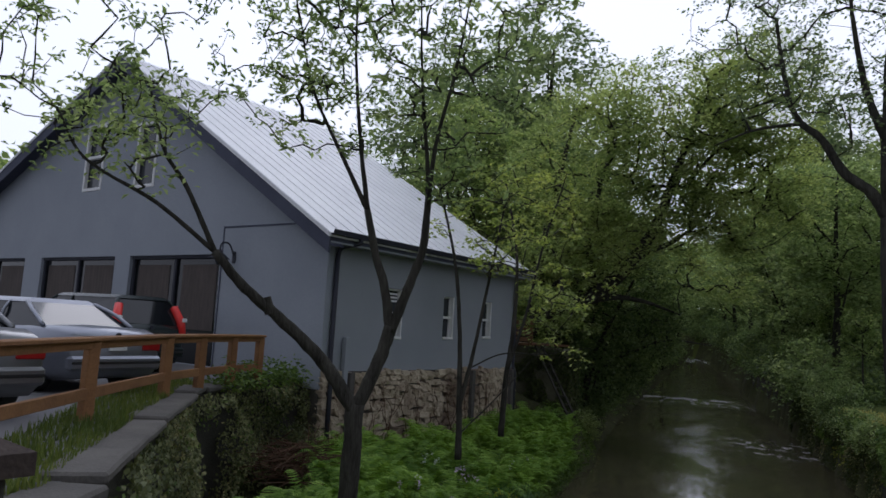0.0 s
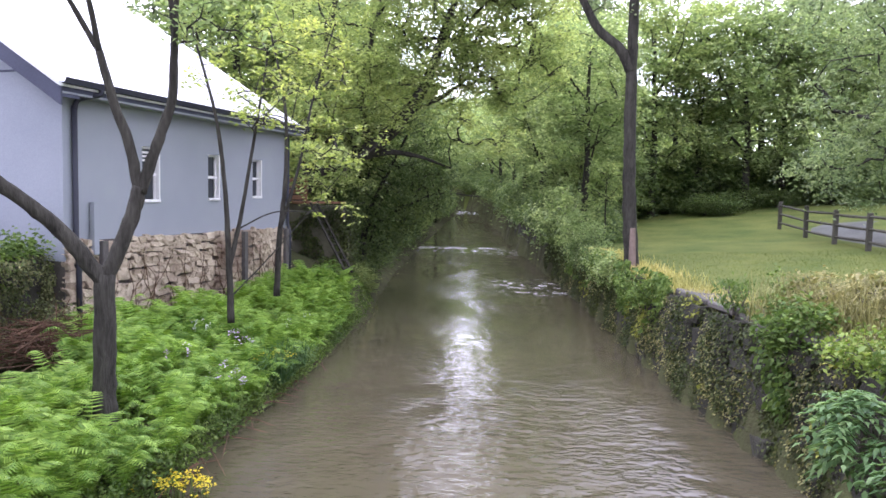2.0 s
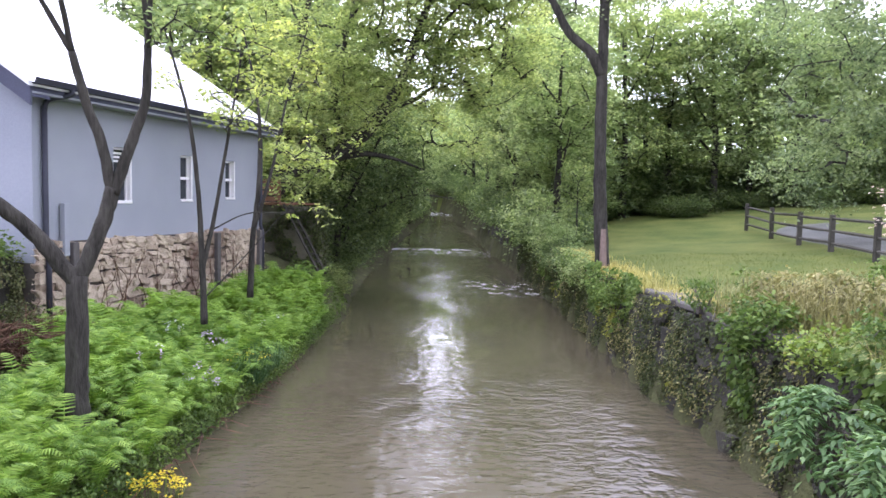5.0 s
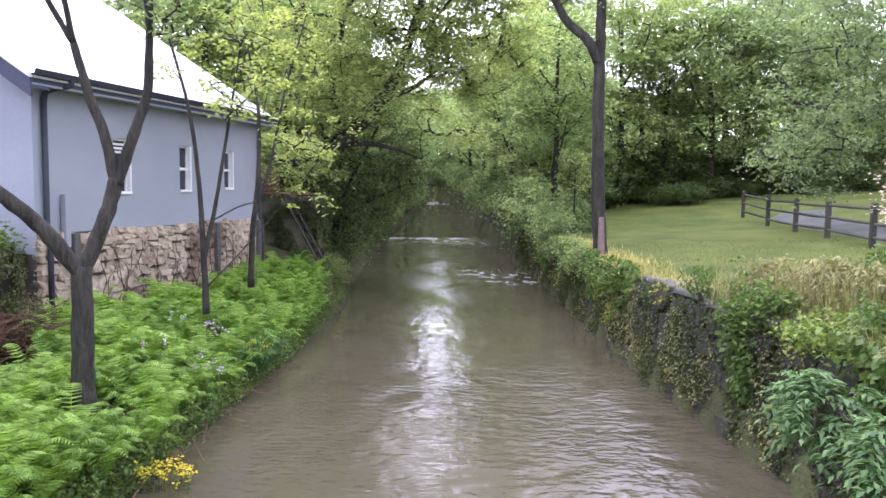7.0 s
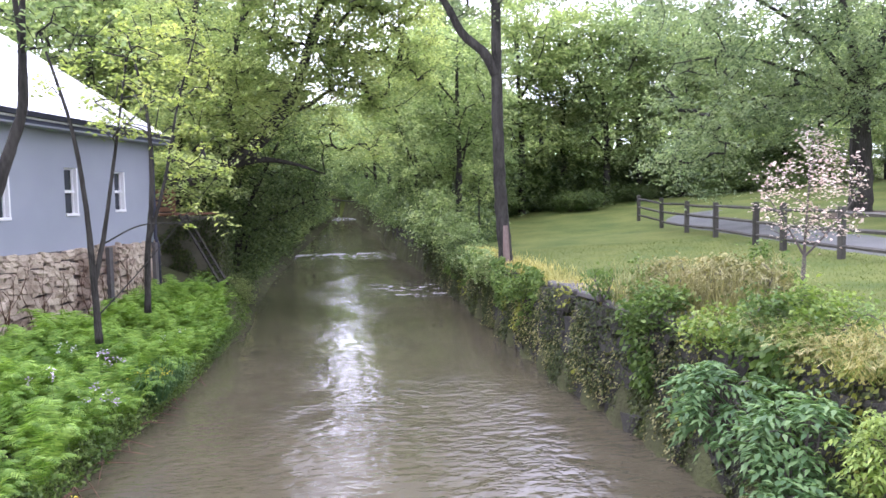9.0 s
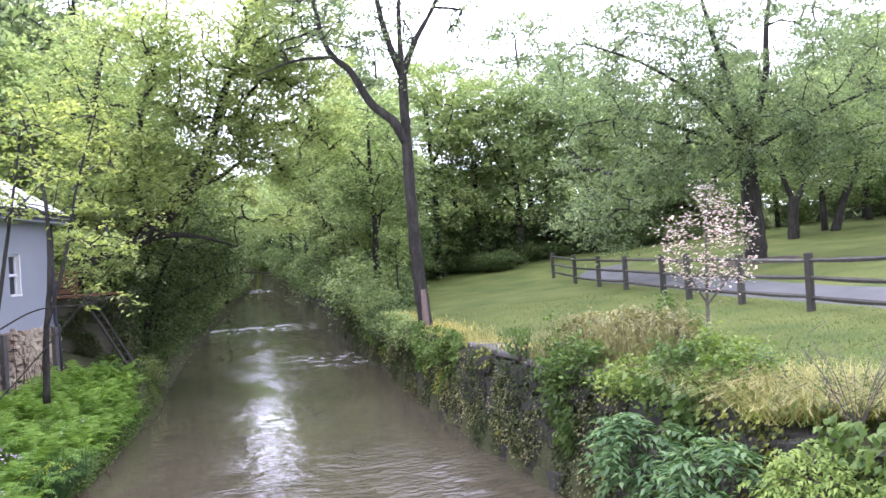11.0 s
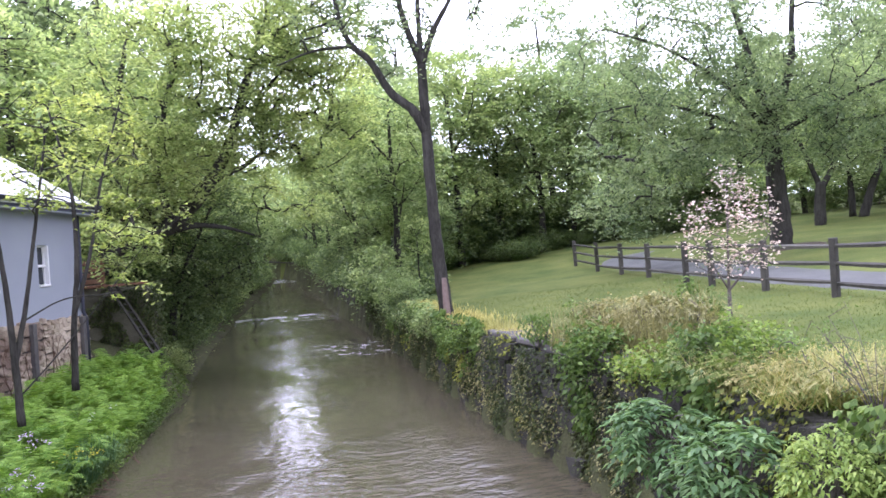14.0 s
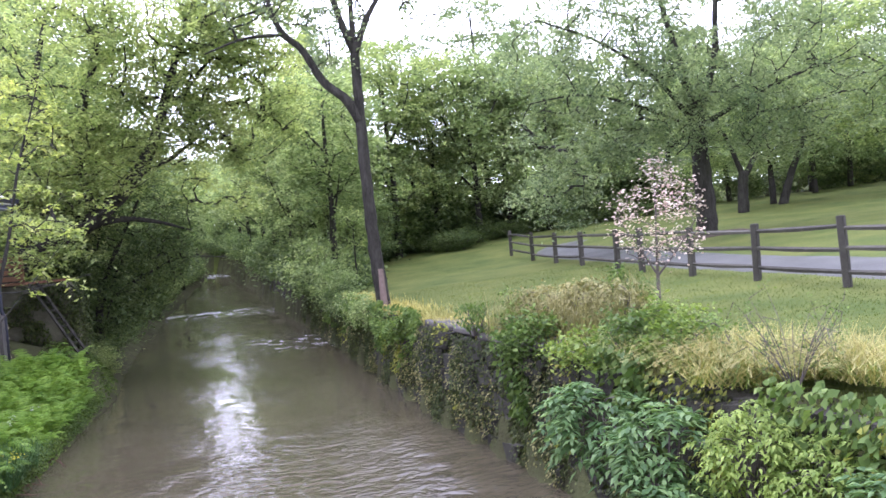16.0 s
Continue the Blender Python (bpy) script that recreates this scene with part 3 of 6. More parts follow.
def wall_strips(openings, x0, x1, top, lo, hi, z0):
    """Upright strips between the openings; each opening is (a0, a1, z0, z1)."""
    g = Geo()
    cuts = sorted({x0, x1, APEX[0]} | {o[k] for o in openings for k in (0, 1)})
    for a, b in zip(cuts[:-1], cuts[1:]):
        holes = sorted([o for o in openings if o[0] <= a and o[1] >= b], key=lambda o: o[2])
        z = z0
        for o in holes:
            if o[2] > z + 0.01:
                g.prism([(a, z), (b, z), (b, o[2]), (a, o[2])], lo, hi)
            z = o[3]
        g.prism([(a, z), (b, z), (b, top(b)), (a, top(a))], lo, hi)
    return g


front_holes = [(-30.6, -26.0, 2.8, 5.69), (-24.85, -20.4, 2.8, 5.69), (-19.6, -15.45, 2.8, 5.69), (-22.75, -21.65, 7.78, 9.95), (-19.85, -18.8, 7.7, 9.7)]
front = wall_strips(front_holes, -32.6, XE, lambda x: roof_z(x) - 0.12, Y0, Y0 + 0.25, 2.6)
part("front_wall", front.weld(), M_FRONT, house, "smooth blue-grey rendered gable wall")
part("rear_wall", wall_strips([], -32.6, XE, lambda x: roof_z(x) - 0.12, Y1 - 0.25, Y1, 2.6), M_STUCCO, house)
part("far_side_wall", Geo().box(-32.6, -32.35, Y0 + 0.25, Y1 - 0.25, 2.6, roof_z(-32.4) - 0.15), M_STUCCO, house)
part("inner_floor", Geo().box(-32.3, XE - 0.3, Y0 + 0.26, Y1 - 0.3, 2.62, 2.78), M_ASPHALT, house)

# creek side wall with its three windows
SIDE = [(13.68, 14.27, 3.8, 5.05), (16.1, 16.6, 3.85, 5.02), (18.16, 18.64, 3.92, 5.0)]
sg = Geo()
cuts = sorted({Y0 + 0.25, Y1 - 0.25} | {o[k] for o in SIDE for k in (0, 1)})
for a, b in zip(cuts[:-1], cuts[1:]):
    hole = [o for o in SIDE if o[0] <= a and o[1] >= b]
    for z0, z1 in ([(3.0, hole[0][2]), (hole[0][3], 6.1)] if hole else [(3.0, 6.1)]):
        sg.box(XE - 0.25, XE, a, b, z0, z1)
part("side_wall", sg.weld(), M_STUCCO, house, "smooth grey rendered wall over a stone base")


def sash_window(y0, y1, z0, z1):
    """A white double-hung window in the creek wall."""
    w = part("window", Geo().box(XE - 0.2, XE - 0.17, y0 + 0.02, y1 - 0.02, z0 + 0.02, z1 - 0.02), M_GLASS, house, "white double-hung sash window")
    t, x0, x1 = 0.048, XE - 0.15, XE - 0.07
    fr = Geo()
    fr.box(x0, XE - 0.06, y0, y0 + t, z0, z1, 0.008).box(x0, XE + 0.012, y1 - t, y1, z0, z1, 0.008)
    fr.box(x0, XE - 0.06, y0 + t, y1 - t, z1 - t, z1, 0.008)
    part("window_frame", fr, M_WHITE, w)
    part("window_sill", Geo().box(x0, XE + 0.03, y0, y1, z0 - 0.02, z0 + t, 0.01), M_WHITE, w)
    zm = (z0 + z1) / 2
    part("meeting_rail", Geo().box(x0, x1 + 0.01, y0 + t, y1 - t, zm - 0.035, zm + 0.035, 0.008), M_WHITE, w)
    for a, b in ((z0 + t, zm - 0.035), (zm + 0.035, z1 - t)):
        part("pane", Geo().box(x0 - 0.01, x0 + 0.008, y0 + t, y1 - t, a, b), M_GLASS, w)
        for q in (y0 + t, y1 - t - 0.03):
            part("sash_stile", Geo().box(x0 + 0.01, x1 - 0.02, q, q + 0.03, a, b, 0.005), M_WHITE, w)
    return w


for k, o in enumerate(SIDE):
    w = sash_window(*o)
    if k == 0:
        for z in (4.93, 4.84, 4.75):
            part("blind_slat", Geo().box(XE - 0.128, XE - 0.118, o[0] + 0.1, o[1] - 0.1, z - 0.03, z + 0.02), M_WHITE, w)

# gable windows: white frames with a lowered sash
for x0, x1, z0, z1 in front_holes[3:]:
    w = part("window", Geo().box(x0 + 0.01, x1 - 0.01, Y0 + 0.12, Y0 + 0.15, z0 + 0.01, z1 - 0.01), M_GLASS, house, "white gable window with grey panes")
    t = 0.1
    for a, b, c, e in ((x0, x0 + t, z0, z1), (x1 - t, x1, z0, z1), (x0 + t, x1 - t, z0, z0 + t), (x0 + t, x1 - t, z1 - t, z1), (x0 + t, x1 - t, (z0 + z1) / 2 - 0.05, (z0 + z1) / 2 + 0.05)):
        part("window_frame", Geo().box(a, b, Y0 - 0.02, Y0 + 0.1, c, e, 0.012), M_WHITE, w)

# wide ground-floor openings: dark glass, mullions, curtains behind
for x0, x1, z0, z1 in front_holes[:3]:
    w = part("shop_window", Geo().box(x0, x1, Y0 + 0.17, Y0 + 0.19, z0, z1), M_DGLASS, house, "wide dark glazed opening")
    for x in np.linspace(x0 + 0.04, x1 - 0.04, 3):
        part("mullion", Geo().box(x - 0.05, x + 0.05, Y0 + 0.1, Y0 + 0.168, z0, z1, 0.01), M_GUTTER, w)
    part("head_trim", Geo().box(x0, x1, Y0 + 0.06, Y0 + 0.168, z1 - 0.09, z1, 0.01), M_GUTTER, w)
    for a, b in ((x0 + 0.25, (x0 + x1) / 2 - 0.3), ((x0 + x1) / 2 + 0.3, x1 - 0.3)):
        part("blind", Geo().box(a, b, Y0 + 0.155, Y0 + 0.168, z0 + 0.9, z1 - 0.25), M_CURTAIN, w)

# raised panel seam and the wall lantern
part("panel_seam", Geo().box(-15.39, -12.5, Y0 - 0.015, Y0, 6.37, 6.41).box(-15.41, -15.37, Y0 - 0.015, Y0, 2.8, 6.41), M_TRIM, house)
lantern = thing("wall_lantern", "black iron gooseneck lantern on the gable wall", "wall lamp", (-14.9, Y0, 5.6))
part("back_plate", Geo().box(-0.06, 0.06, -0.03, 0.0, -0.15, 0.15, 0.01), M_GUTTER, lantern)
part("arm", Geo().tube(smooth_path([(0, -0.03, 0.05), (0, -0.2, 0.32), (0.0, -0.42, 0.3), (0, -0.46, 0.12)], 6), 0.022, 6), M_GUTTER, lantern, smooth=True)
part("shade", Geo().tube([(0, -0.46, 0.14), (0, -0.46, 0.06), (0, -0.46, -0.08)], [0.05, 0.09, 0.26], 14), M_GUTTER, lantern)
part("bulb_cage", Geo().tube([(0, -0.46, -0.06), (0, -0.46, -0.16), (0, -0.46, -0.24)], [0.07, 0.09, 0.05], 10), M_GLASS, lantern)

# roof: two metal slopes with standing seams, rake boards and gutter
for name, xa, xb in (("roof_creek_slope", APEX[0], -11.15), ("roof_far_slope", -33.1, APEX[0])):
    poly = [(xa, roof_z(xa)), (xb, roof_z(xb)), (xb, roof_z(xb) + 0.09), (xa, roof_z(xa) + 0.09)]
    slope = part(name, Geo().prism(poly, Y0 - 0.5, Y1 + 0.3), M_ROOF, house, "pale weathered standing-seam metal")
    for y in np.arange(Y0 - 0.48, Y1 + 0.3, 0.46):
        s = [(xa, roof_z(xa) + 0.088), (xb, roof_z(xb) + 0.088), (xb, roof_z(xb) + 0.108), (xa, roof_z(xa) + 0.108)]
        part("roof_seam", Geo().prism(s, y, y + 0.03), M_ROOF, slope)
    rake = [(xa, roof_z(xa) - 0.36), (xb, roof_z(xb) - 0.36), (xb, roof_z(xb) - 0.003), (xa, roof_z(xa) - 0.003)]
    part("rake_board", Geo().prism(rake, Y0 - 0.47, Y0 - 0.42), M_TRIM, house)
    soff = [(xa, roof_z(xa) - 0.2), (xb, roof_z(xb) - 0.2), (xb, roof_z(xb) - 0.15), (xa, roof_z(xa) - 0.15)]
    part("soffit", Geo().prism(soff, Y0 - 0.42, Y0 - 0.003), M_TRIM, house)
part("eave_soffit", Geo().box(XE + 0.003, -11.2, Y0 - 0.4, Y1 + 0.25, 5.86, 5.9), M_STUCCO, house)
part("fascia_board", Geo().box(-11.24, -11.2, Y0 - 0.4, Y1 + 0.25, 5.9, 6.03), M_TRIM, house)
gut = Geo().prism([(-11.2, 6.03), (-11.06, 6.03), (-11.03, 6.14), (-11.05, 6.15), (-11.09, 6.06), (-11.18, 6.06)], Y0 - 0.42, Y1 + 0.28)
part("gutter", gut, M_GUTTER, house, "dark metal eaves gutter")
part("downpipe", Geo().tube(smooth_path([(-11.1, 11.95, 6.05), (-11.12, 11.93, 5.93), (-11.45, 11.72, 5.82), (-11.52, 11.68, 5.6)], 5), 0.05, 8).tube([(-11.52, 11.68, 5.7), (-11.52, 11.68, 3.0), (-11.46, 11.68, 2.8), (-11.46, 11.68, 1.3)], 0.055, 8), M_GUTTER, house, "dark round downpipe", smooth=True)
part("downpipe", Geo().tube([(-11.5, 19.95, 5.95), (-11.5, 19.95, 3.1), (-11.42, 19.95, 2.9), (-11.42, 19.95, 1.5)], 0.05, 8), M_GUTTER, house, smooth=True)
part("vent_pipe", Geo().box(-11.57, -11.44, 12.08, 12.22, 2.7, 3.79, 0.01), M_STUCCO, house, "grey square conduit")
part("base_core", Geo().box(-12.2, -11.62, Y0 + 0.02, Y1, 0.6, 3.0), M_MORTAR, house)
for y in (12.25, 17.45, 19.7):
    part("wall_post", Geo().box(-11.5, -11.38, y, y + 0.16, 1.2, 2.98, 0.01), M_POSTGREY, house, "grey weathered upright timber")

# ---- wooden guard rail at the parking lot ----
RAIL = [(-6.55, 2.35), (-8.15, 4.25), (-9.95, 6.45), (-10.6, 7.55), (-11.15, 8.65), (-11.5, 9.6)]
guard = thing("guard_rail", "stained timber guard rail along the parking lot", "railing")
for x, y in RAIL:
    part("post", Geo().box(x - 0.07, x + 0.07, y - 0.07, y + 0.07, 2.78, 3.72, 0.012), M_TIMBER, guard)
for (xa, ya), (xb, yb) in zip(RAIL[:-1], RAIL[1:]):
    ln, an = math.hypot(xb - xa, yb - ya), math.atan2(yb - ya, xb - xa)
    for z, w, h in ((3.725, 0.1, 0.045), (3.63, 0.03, 0.1), (3.06, 0.03, 0.13)):
        r = part("rail", Geo().box(-0.07, ln + 0.07, -w, w, 0, h, 0.008), M_TIMBER, guard)
        r.location, r.rotation_euler = (xa, ya, z), (0, 0, an)

pier = thing("bridge_pier", "brown weathered stone pier cap at the bridge", "pier", (-2.52, 0.64, 2.43))
part("shaft", Geo().box(-0.17, 0.17, -0.17, 0.17, -3.2, 1.15, 0.02), M_DARKSTONE, pier)
part("cap", Geo().add([(-0.22, -0.22, 1.15), (0.22, -0.22, 1.15), (0.22, 0.22, 1.15), (-0.22, 0.22, 1.15), (-0.22, -0.22, 1.22), (0.22, -0.22, 1.22), (0.22, 0.22, 1.22), (-0.22, 0.22, 1.22), (0, 0, 1.33)],
     [(0, 3, 2, 1), (0, 1, 5, 4), (1, 2, 6, 5), (2, 3, 7, 6), (3, 0, 4, 7), (4, 5, 8), (5, 6, 8), (6, 7, 8), (7, 4, 8)]), M_PIER, pier)


# ---- parked cars ----
def car(label, paint, at, heading, roof=1.42, length=4.5, width=1.76, wagon=False):
    """Nose towards +y before turning; stations run from the tail to the nose."""
    ob = thing("car", label, "car", at, "cars in the parking lot")
    ob.rotation_euler = (0, 0, radians(heading))
    hw = width / 2
    deck = 1.0 if not wagon else 1.08
    st = [(0.0, 0.86, 0.38, 0.86), (0.06, 0.93, 0.24, deck - 0.06), (0.35, 1.0, 0.2, deck), (1.0, 1.0, 0.2, deck), (2.9, 1.0, 0.2, 0.95), (3.6, 0.98, 0.2, 0.88), (4.2, 0.92, 0.22, 0.74), (4.5, 0.78, 0.35, 0.6)]
    v, f = [], []
    for y, w, lo, hi in st:
        y, w = y * length / 4.5, w * hw
        prof = [(-w * 0.86, lo), (-w, lo + 0.12), (-w * 1.01, lo + (hi - lo) * 0.55), (-w * 0.97, hi - 0.06), (-w * 0.86, hi), (0, hi + 0.03)]
        prof += [(-a, z) for a, z in prof[:-1][::-1]]
        v += [(a, y, z) for a, z in prof]
    k = 11
    for i in range(len(st) - 1):
        f += [(i * k + j, i * k + (j + 1) % k, (i + 1) * k + (j + 1) % k, (i + 1) * k + j) for j in range(k)]
    f += [tuple(range(k)), tuple((len(st) - 1) * k + j for j in range(k))]
    part("body", Geo().add(v, f), paint, ob, smooth=True)
    # cabin: glass with a painted roof
    base = [(0.72 if not wagon else 0.08, deck + 0.0), (3.3, 0.95)]
    top = [(1.5 if not wagon else 0.35, roof - 0.05), (2.55, roof - 0.05)]
    wb, wt = hw * 0.9, hw * 0.68
    cab = [(-wb, base[0][0], base[0][1] - 0.03), (wb, base[0][0], base[0][1] - 0.03), (wb, base[1][0], base[1][1] - 0.03), (-wb, base[1][0], base[1][1] - 0.03),
           (-wt, top[0][0], top[0][1]), (wt, top[0][0], top[0][1]), (wt, top[1][0], top[1][1]), (-wt, top[1][0], top[1][1])]
    part("cabin_glass", Geo().add(cab, [(0, 3, 2, 1), (0, 1, 5, 4), (1, 2, 6, 5), (2, 3, 7, 6), (3, 0, 4, 7), (4, 5, 6, 7)]), M_DGLASS, ob, "dark tinted car glass")
    t0, t1 = top[0][0], top[1][0]
    part("roof", Geo().add([(-wt - 0.03, t0 - 0.04, roof - 0.07), (wt + 0.03, t0 - 0.04, roof - 0.07), (wt + 0.03, t1 + 0.04, roof - 0.07), (-wt - 0.03, t1 + 0.04, roof - 0.07),
                            (-wt * 0.85, t0 + 0.05, roof), (wt * 0.85, t0 + 0.05, roof), (wt * 0.85, t1 - 0.05, roof), (-wt * 0.85, t1 - 0.05, roof)],
                           [(0, 3, 2, 1), (0, 1, 5, 4), (1, 2, 6, 5), (2, 3, 7, 6), (3, 0, 4, 7), (4, 5, 6, 7)]), paint, ob)
    for s in (-1, 1):
        c = np.array
        for pa, pb, r in (((s * wb, base[0][0], base[0][1]), (s * wt, t0, roof - 0.06), 0.035), ((s * wb, base[1][0], base[1][1]), (s * wt, t1, roof - 0.06), 0.028),
                          ((s * wb * 1.0, 1.85, deck - 0.02), (s * wt, 1.95, roof - 0.06), 0.026)):
            part("pillar", Geo().tube(smooth_path([pa, (c(pa) + c(pb)) / 2 + c([s * 0.03, 0, 0.03]), pb], 4), r, 6), paint, ob, smooth=True)
        if wagon:
            lens = part("tail_light", Geo().tube([(s * wb * 0.99, 0.02, 0.78), (s * wb * 0.99, 0.03, 0.8), (s * wb * 0.97, 0.08, 1.1), (s * wt * 1.1, 0.22, roof - 0.2), (s * wt * 1.1, 0.23, roof - 0.18)], [0.05, 0.09, 0.095, 0.085, 0.04], 8), M_REDLENS, ob, "tall bright red tail light", smooth=True)
            part("reverse_lens", Geo().box(s * wb * 0.98 - 0.05, s * wb * 0.98 + 0.05, -0.06, 0.0, 1.12, 1.2, 0.01), M_WHITE, lens)
        else:
            part("tail_light", Geo().box(min(s * hw * 0.52, s * hw * 0.93), max(s * hw * 0.52, s * hw * 0.93), -0.015, 0.12, 0.66, 0.82, 0.02), M_RED, ob, "red tail light")
        for y in (0.82, 3.55):
            wheel = part("wheel", Geo().tube([(s * (hw - 0.21), y, 0.31), (s * (hw - 0.2), y, 0.31), (s * (hw - 0.02), y, 0.31), (s * (hw - 0.01), y, 0.31)], [0.28, 0.315, 0.315, 0.28], 20), M_BLACK, ob)
            part("rim", Geo().tube([(s * (hw - 0.02), y, 0.31), (s * (hw + 0.002), y, 0.31)], [0.21, 0.19], 14), M_METAL, wheel)
    part("bumper", Geo().box(-hw * 0.93, hw * 0.93, -0.07, 0.1, 0.36, 0.58, 0.04), paint, ob)
    part("bumper_strip", Geo().box(-hw * 0.9, hw * 0.9, -0.085, -0.06, 0.46, 0.5, 0.006), M_BLACK, ob)
    part("number_plate", Geo().box(-0.16, 0.16, -0.035, 0.02, 0.66, 0.82, 0.006), M_WHITE, ob)
    part("badge", Geo().tube([(0, 0.02, deck - 0.1), (0, -0.02, deck - 0.1)], [0.04, 0.04], 12), M_GUTTER, ob)
    return ob


car("silver saloon car parked tail towards the rail", M_SILVER, (-8.75, 3.25, 2.8), 95)
car("pale blue-silver saloon with red tail lights", M_BLUESILVER, (-10.75, 6.1, 2.8), 97)
car("dark green estate car with tinted windows", M_DARKCAR, (-13.6, 8.5, 2.8), 93, roof=1.62, length=4.6, wagon=True)

# ---- deck, ladder and old wall behind the house ----
back = Geo()
back.prism([(-15.5, 0.8), (-10.66, 0.8), (-10.7, 1.9), (-10.82, 3.3), (-11.0, 3.68), (-15.5, 3.7)], 22.5, 23.0)
oldwall = tagged(part("wall_back", back, M_MOSSY), "old ivy-grown stone wall below the deck", "wall", kind="structure")
deck = thing("wooden_deck", "reddish timber deck with a board fence on the old wall", "deck")
part("platform", Geo().box(-15.2, -12.2, 22.4, 25.5, 3.72, 3.8), M_TIMBER_RED, deck)
for k in range(4):
    part("fence_board", Geo().box(-15.0, -12.15, 22.38, 22.42, 3.86 + k * 0.2, 4.01 + k * 0.2, 0.008), M_TIMBER_RED, deck)
for x in (-14.8, -14.0, -13.1, -12.25):
    part("post", Geo().box(x - 0.05, x + 0.05, 22.43, 22.53, 3.8, 4.65, 0.01), M_TIMBER_RED, deck)
ladder = thing("ladder", "dark wooden ladder leaning on the old wall", "ladder")
la, lb = np.array([-11.85, 22.3, 3.75]), np.array([-10.05, 21.35, 1.55])
sidev = unit(np.cross(lb - la, [0, 0, 1.0])) * 0.13
for s in (-1, 1):
    part("rail", Geo().tube([la + s * sidev, (la + lb) / 2 + s * sidev, lb + s * sidev], 0.045, 4), M_BARK, ladder)
for t in np.linspace(0.06, 0.94, 9):
    p = la + (lb - la) * t
    part("rung", Geo().tube([p - sidev, p + sidev], 0.022, 5), M_BARK, ladder)

# ---- split rail fence ----
fence = thing("rail_fence", "weathered dark split-rail fence along the drive", "fence")
for i, (x, y) in enumerate(FENCE):
    g = float(height(x, y))
    lean = 0.03 * math.sin(i * 2.1)
    p = part("post", Geo().box(-0.085, 0.085, -0.07, 0.07, -0.1, 1.32 + 0.05 * math.sin(i * 1.7), 0.018), M_FENCE, fence)
    p.location, p.rotation_euler = (x, y, g), (lean, -lean * 0.7, 0.1 * i)
    if i + 1 < len(FENCE):
        xb, yb = FENCE[i + 1]
        gb = float(height(xb, yb))
        for z in (0.3, 0.72, 1.13):
            a, b = np.array([x, y, g + z + 0.02 * math.sin(i + z * 9)]), np.array([xb, yb, gb + z + 0.03 * math.sin(i * 3 + z * 5)])
            mid = (a + b) / 2 + np.array([0, 0, 0.015 * math.sin(i * 5 + z)])
            part("rail", Geo().tube(smooth_path([a, mid, b], 3), [0.045, 0.05, 0.055, 0.06, 0.055, 0.05, 0.045], 5), M_FENCE, fence)

# ---- the creek's right-hand wall ----
rv, rf = [], []
ry = np.arange(-8, 60, 0.3)
rz = np.linspace(-0.6, 1.97, 8)
for y in ry:
    for z in rz:
        b = 0.09 * math.sin(y * 2.1 + z * 3.7) + 0.07 * math.sin(y * 5.3 - z * 6.1)
        rv.append((float(right_edge(y)) - 0.05 + 0.07 * (z + 0.6) + b * 0.7, y, z))
    rv.append((float(right_edge(y)) + 0.6, y, 1.99))
    rv.append((float(right_edge(y)) + 0.7, y, 1.2))
k = len(rz) + 2
rf = [(j * k + i, j * k + i + 1, (j + 1) * k + i + 1, (j + 1) * k + i) for j in range(len(ry) - 1) for i in range(k - 1)]
bankwall = tagged(part("wall_creek", Geo().add(rv, rf), M_DARKSTONE), "dark stone wall overgrown with creepers", "wall", kind="structure")

stone_meshes = []
for s in range(12):
    g = Geo().box(-0.5, 0.5, -0.5, 0.5, -0.5, 0.5, 0.08)
    v = np.concatenate(g.v)
    v = v * (1 + rng.normal(0, 0.09, v.shape)) + rng.normal(0, 0.035, v.shape)
    v[:, 1] += v[:, 2] * rng.normal(0, 0.22)
    v[:, 2] += v[:, 1] * rng.normal(0, 0.2)
    g.v = [v]
    stone_meshes.append(g)
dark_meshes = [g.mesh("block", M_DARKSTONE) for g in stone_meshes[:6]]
stone_meshes = [g.mesh("stone", M_STONE) for g in stone_meshes]


def piece(name, me, parent, at, size, turn=(0, 0, 0)):
    ob = new(name, me)
    ob.parent = parent
    ob.location, ob.scale, ob.rotation_euler = at, size, turn
    return ob


for j in range(5):
    y = 3.6 + 0.3 * (j % 2)
    while y < 22:
        w = rng.uniform(0.5, 0.95)
        lean = math.atan2(float(right_edge(y + 0.4) - right_edge(y - 0.4)), 0.8)
        if rng.random() < 0.8:
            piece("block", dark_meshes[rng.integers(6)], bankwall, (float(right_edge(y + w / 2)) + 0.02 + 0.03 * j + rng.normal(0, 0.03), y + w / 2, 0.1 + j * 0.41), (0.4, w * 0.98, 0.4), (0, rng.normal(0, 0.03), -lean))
        y += w + 0.02
for y, w in ((13.6, 1.1), (14.75, 1.15), (15.9, 1.0), (16.9, 0.8), (11.9, 1.2)):
    lean = math.atan2(float(right_edge(y + 0.4) - right_edge(y - 0.4)), 0.8)
    slab = part("coping_stone", Geo().box(-0.3, 0.42, -w / 2, w / 2, -0.06, 0.06, 0.025), M_COPING, bankwall)
    slab.location, slab.rotation_euler = (float(right_edge(y)) + 0.32, y, 2.03 + rng.normal(0, 0.02)), (rng.normal(0, 0.02), 0.03, -lean)


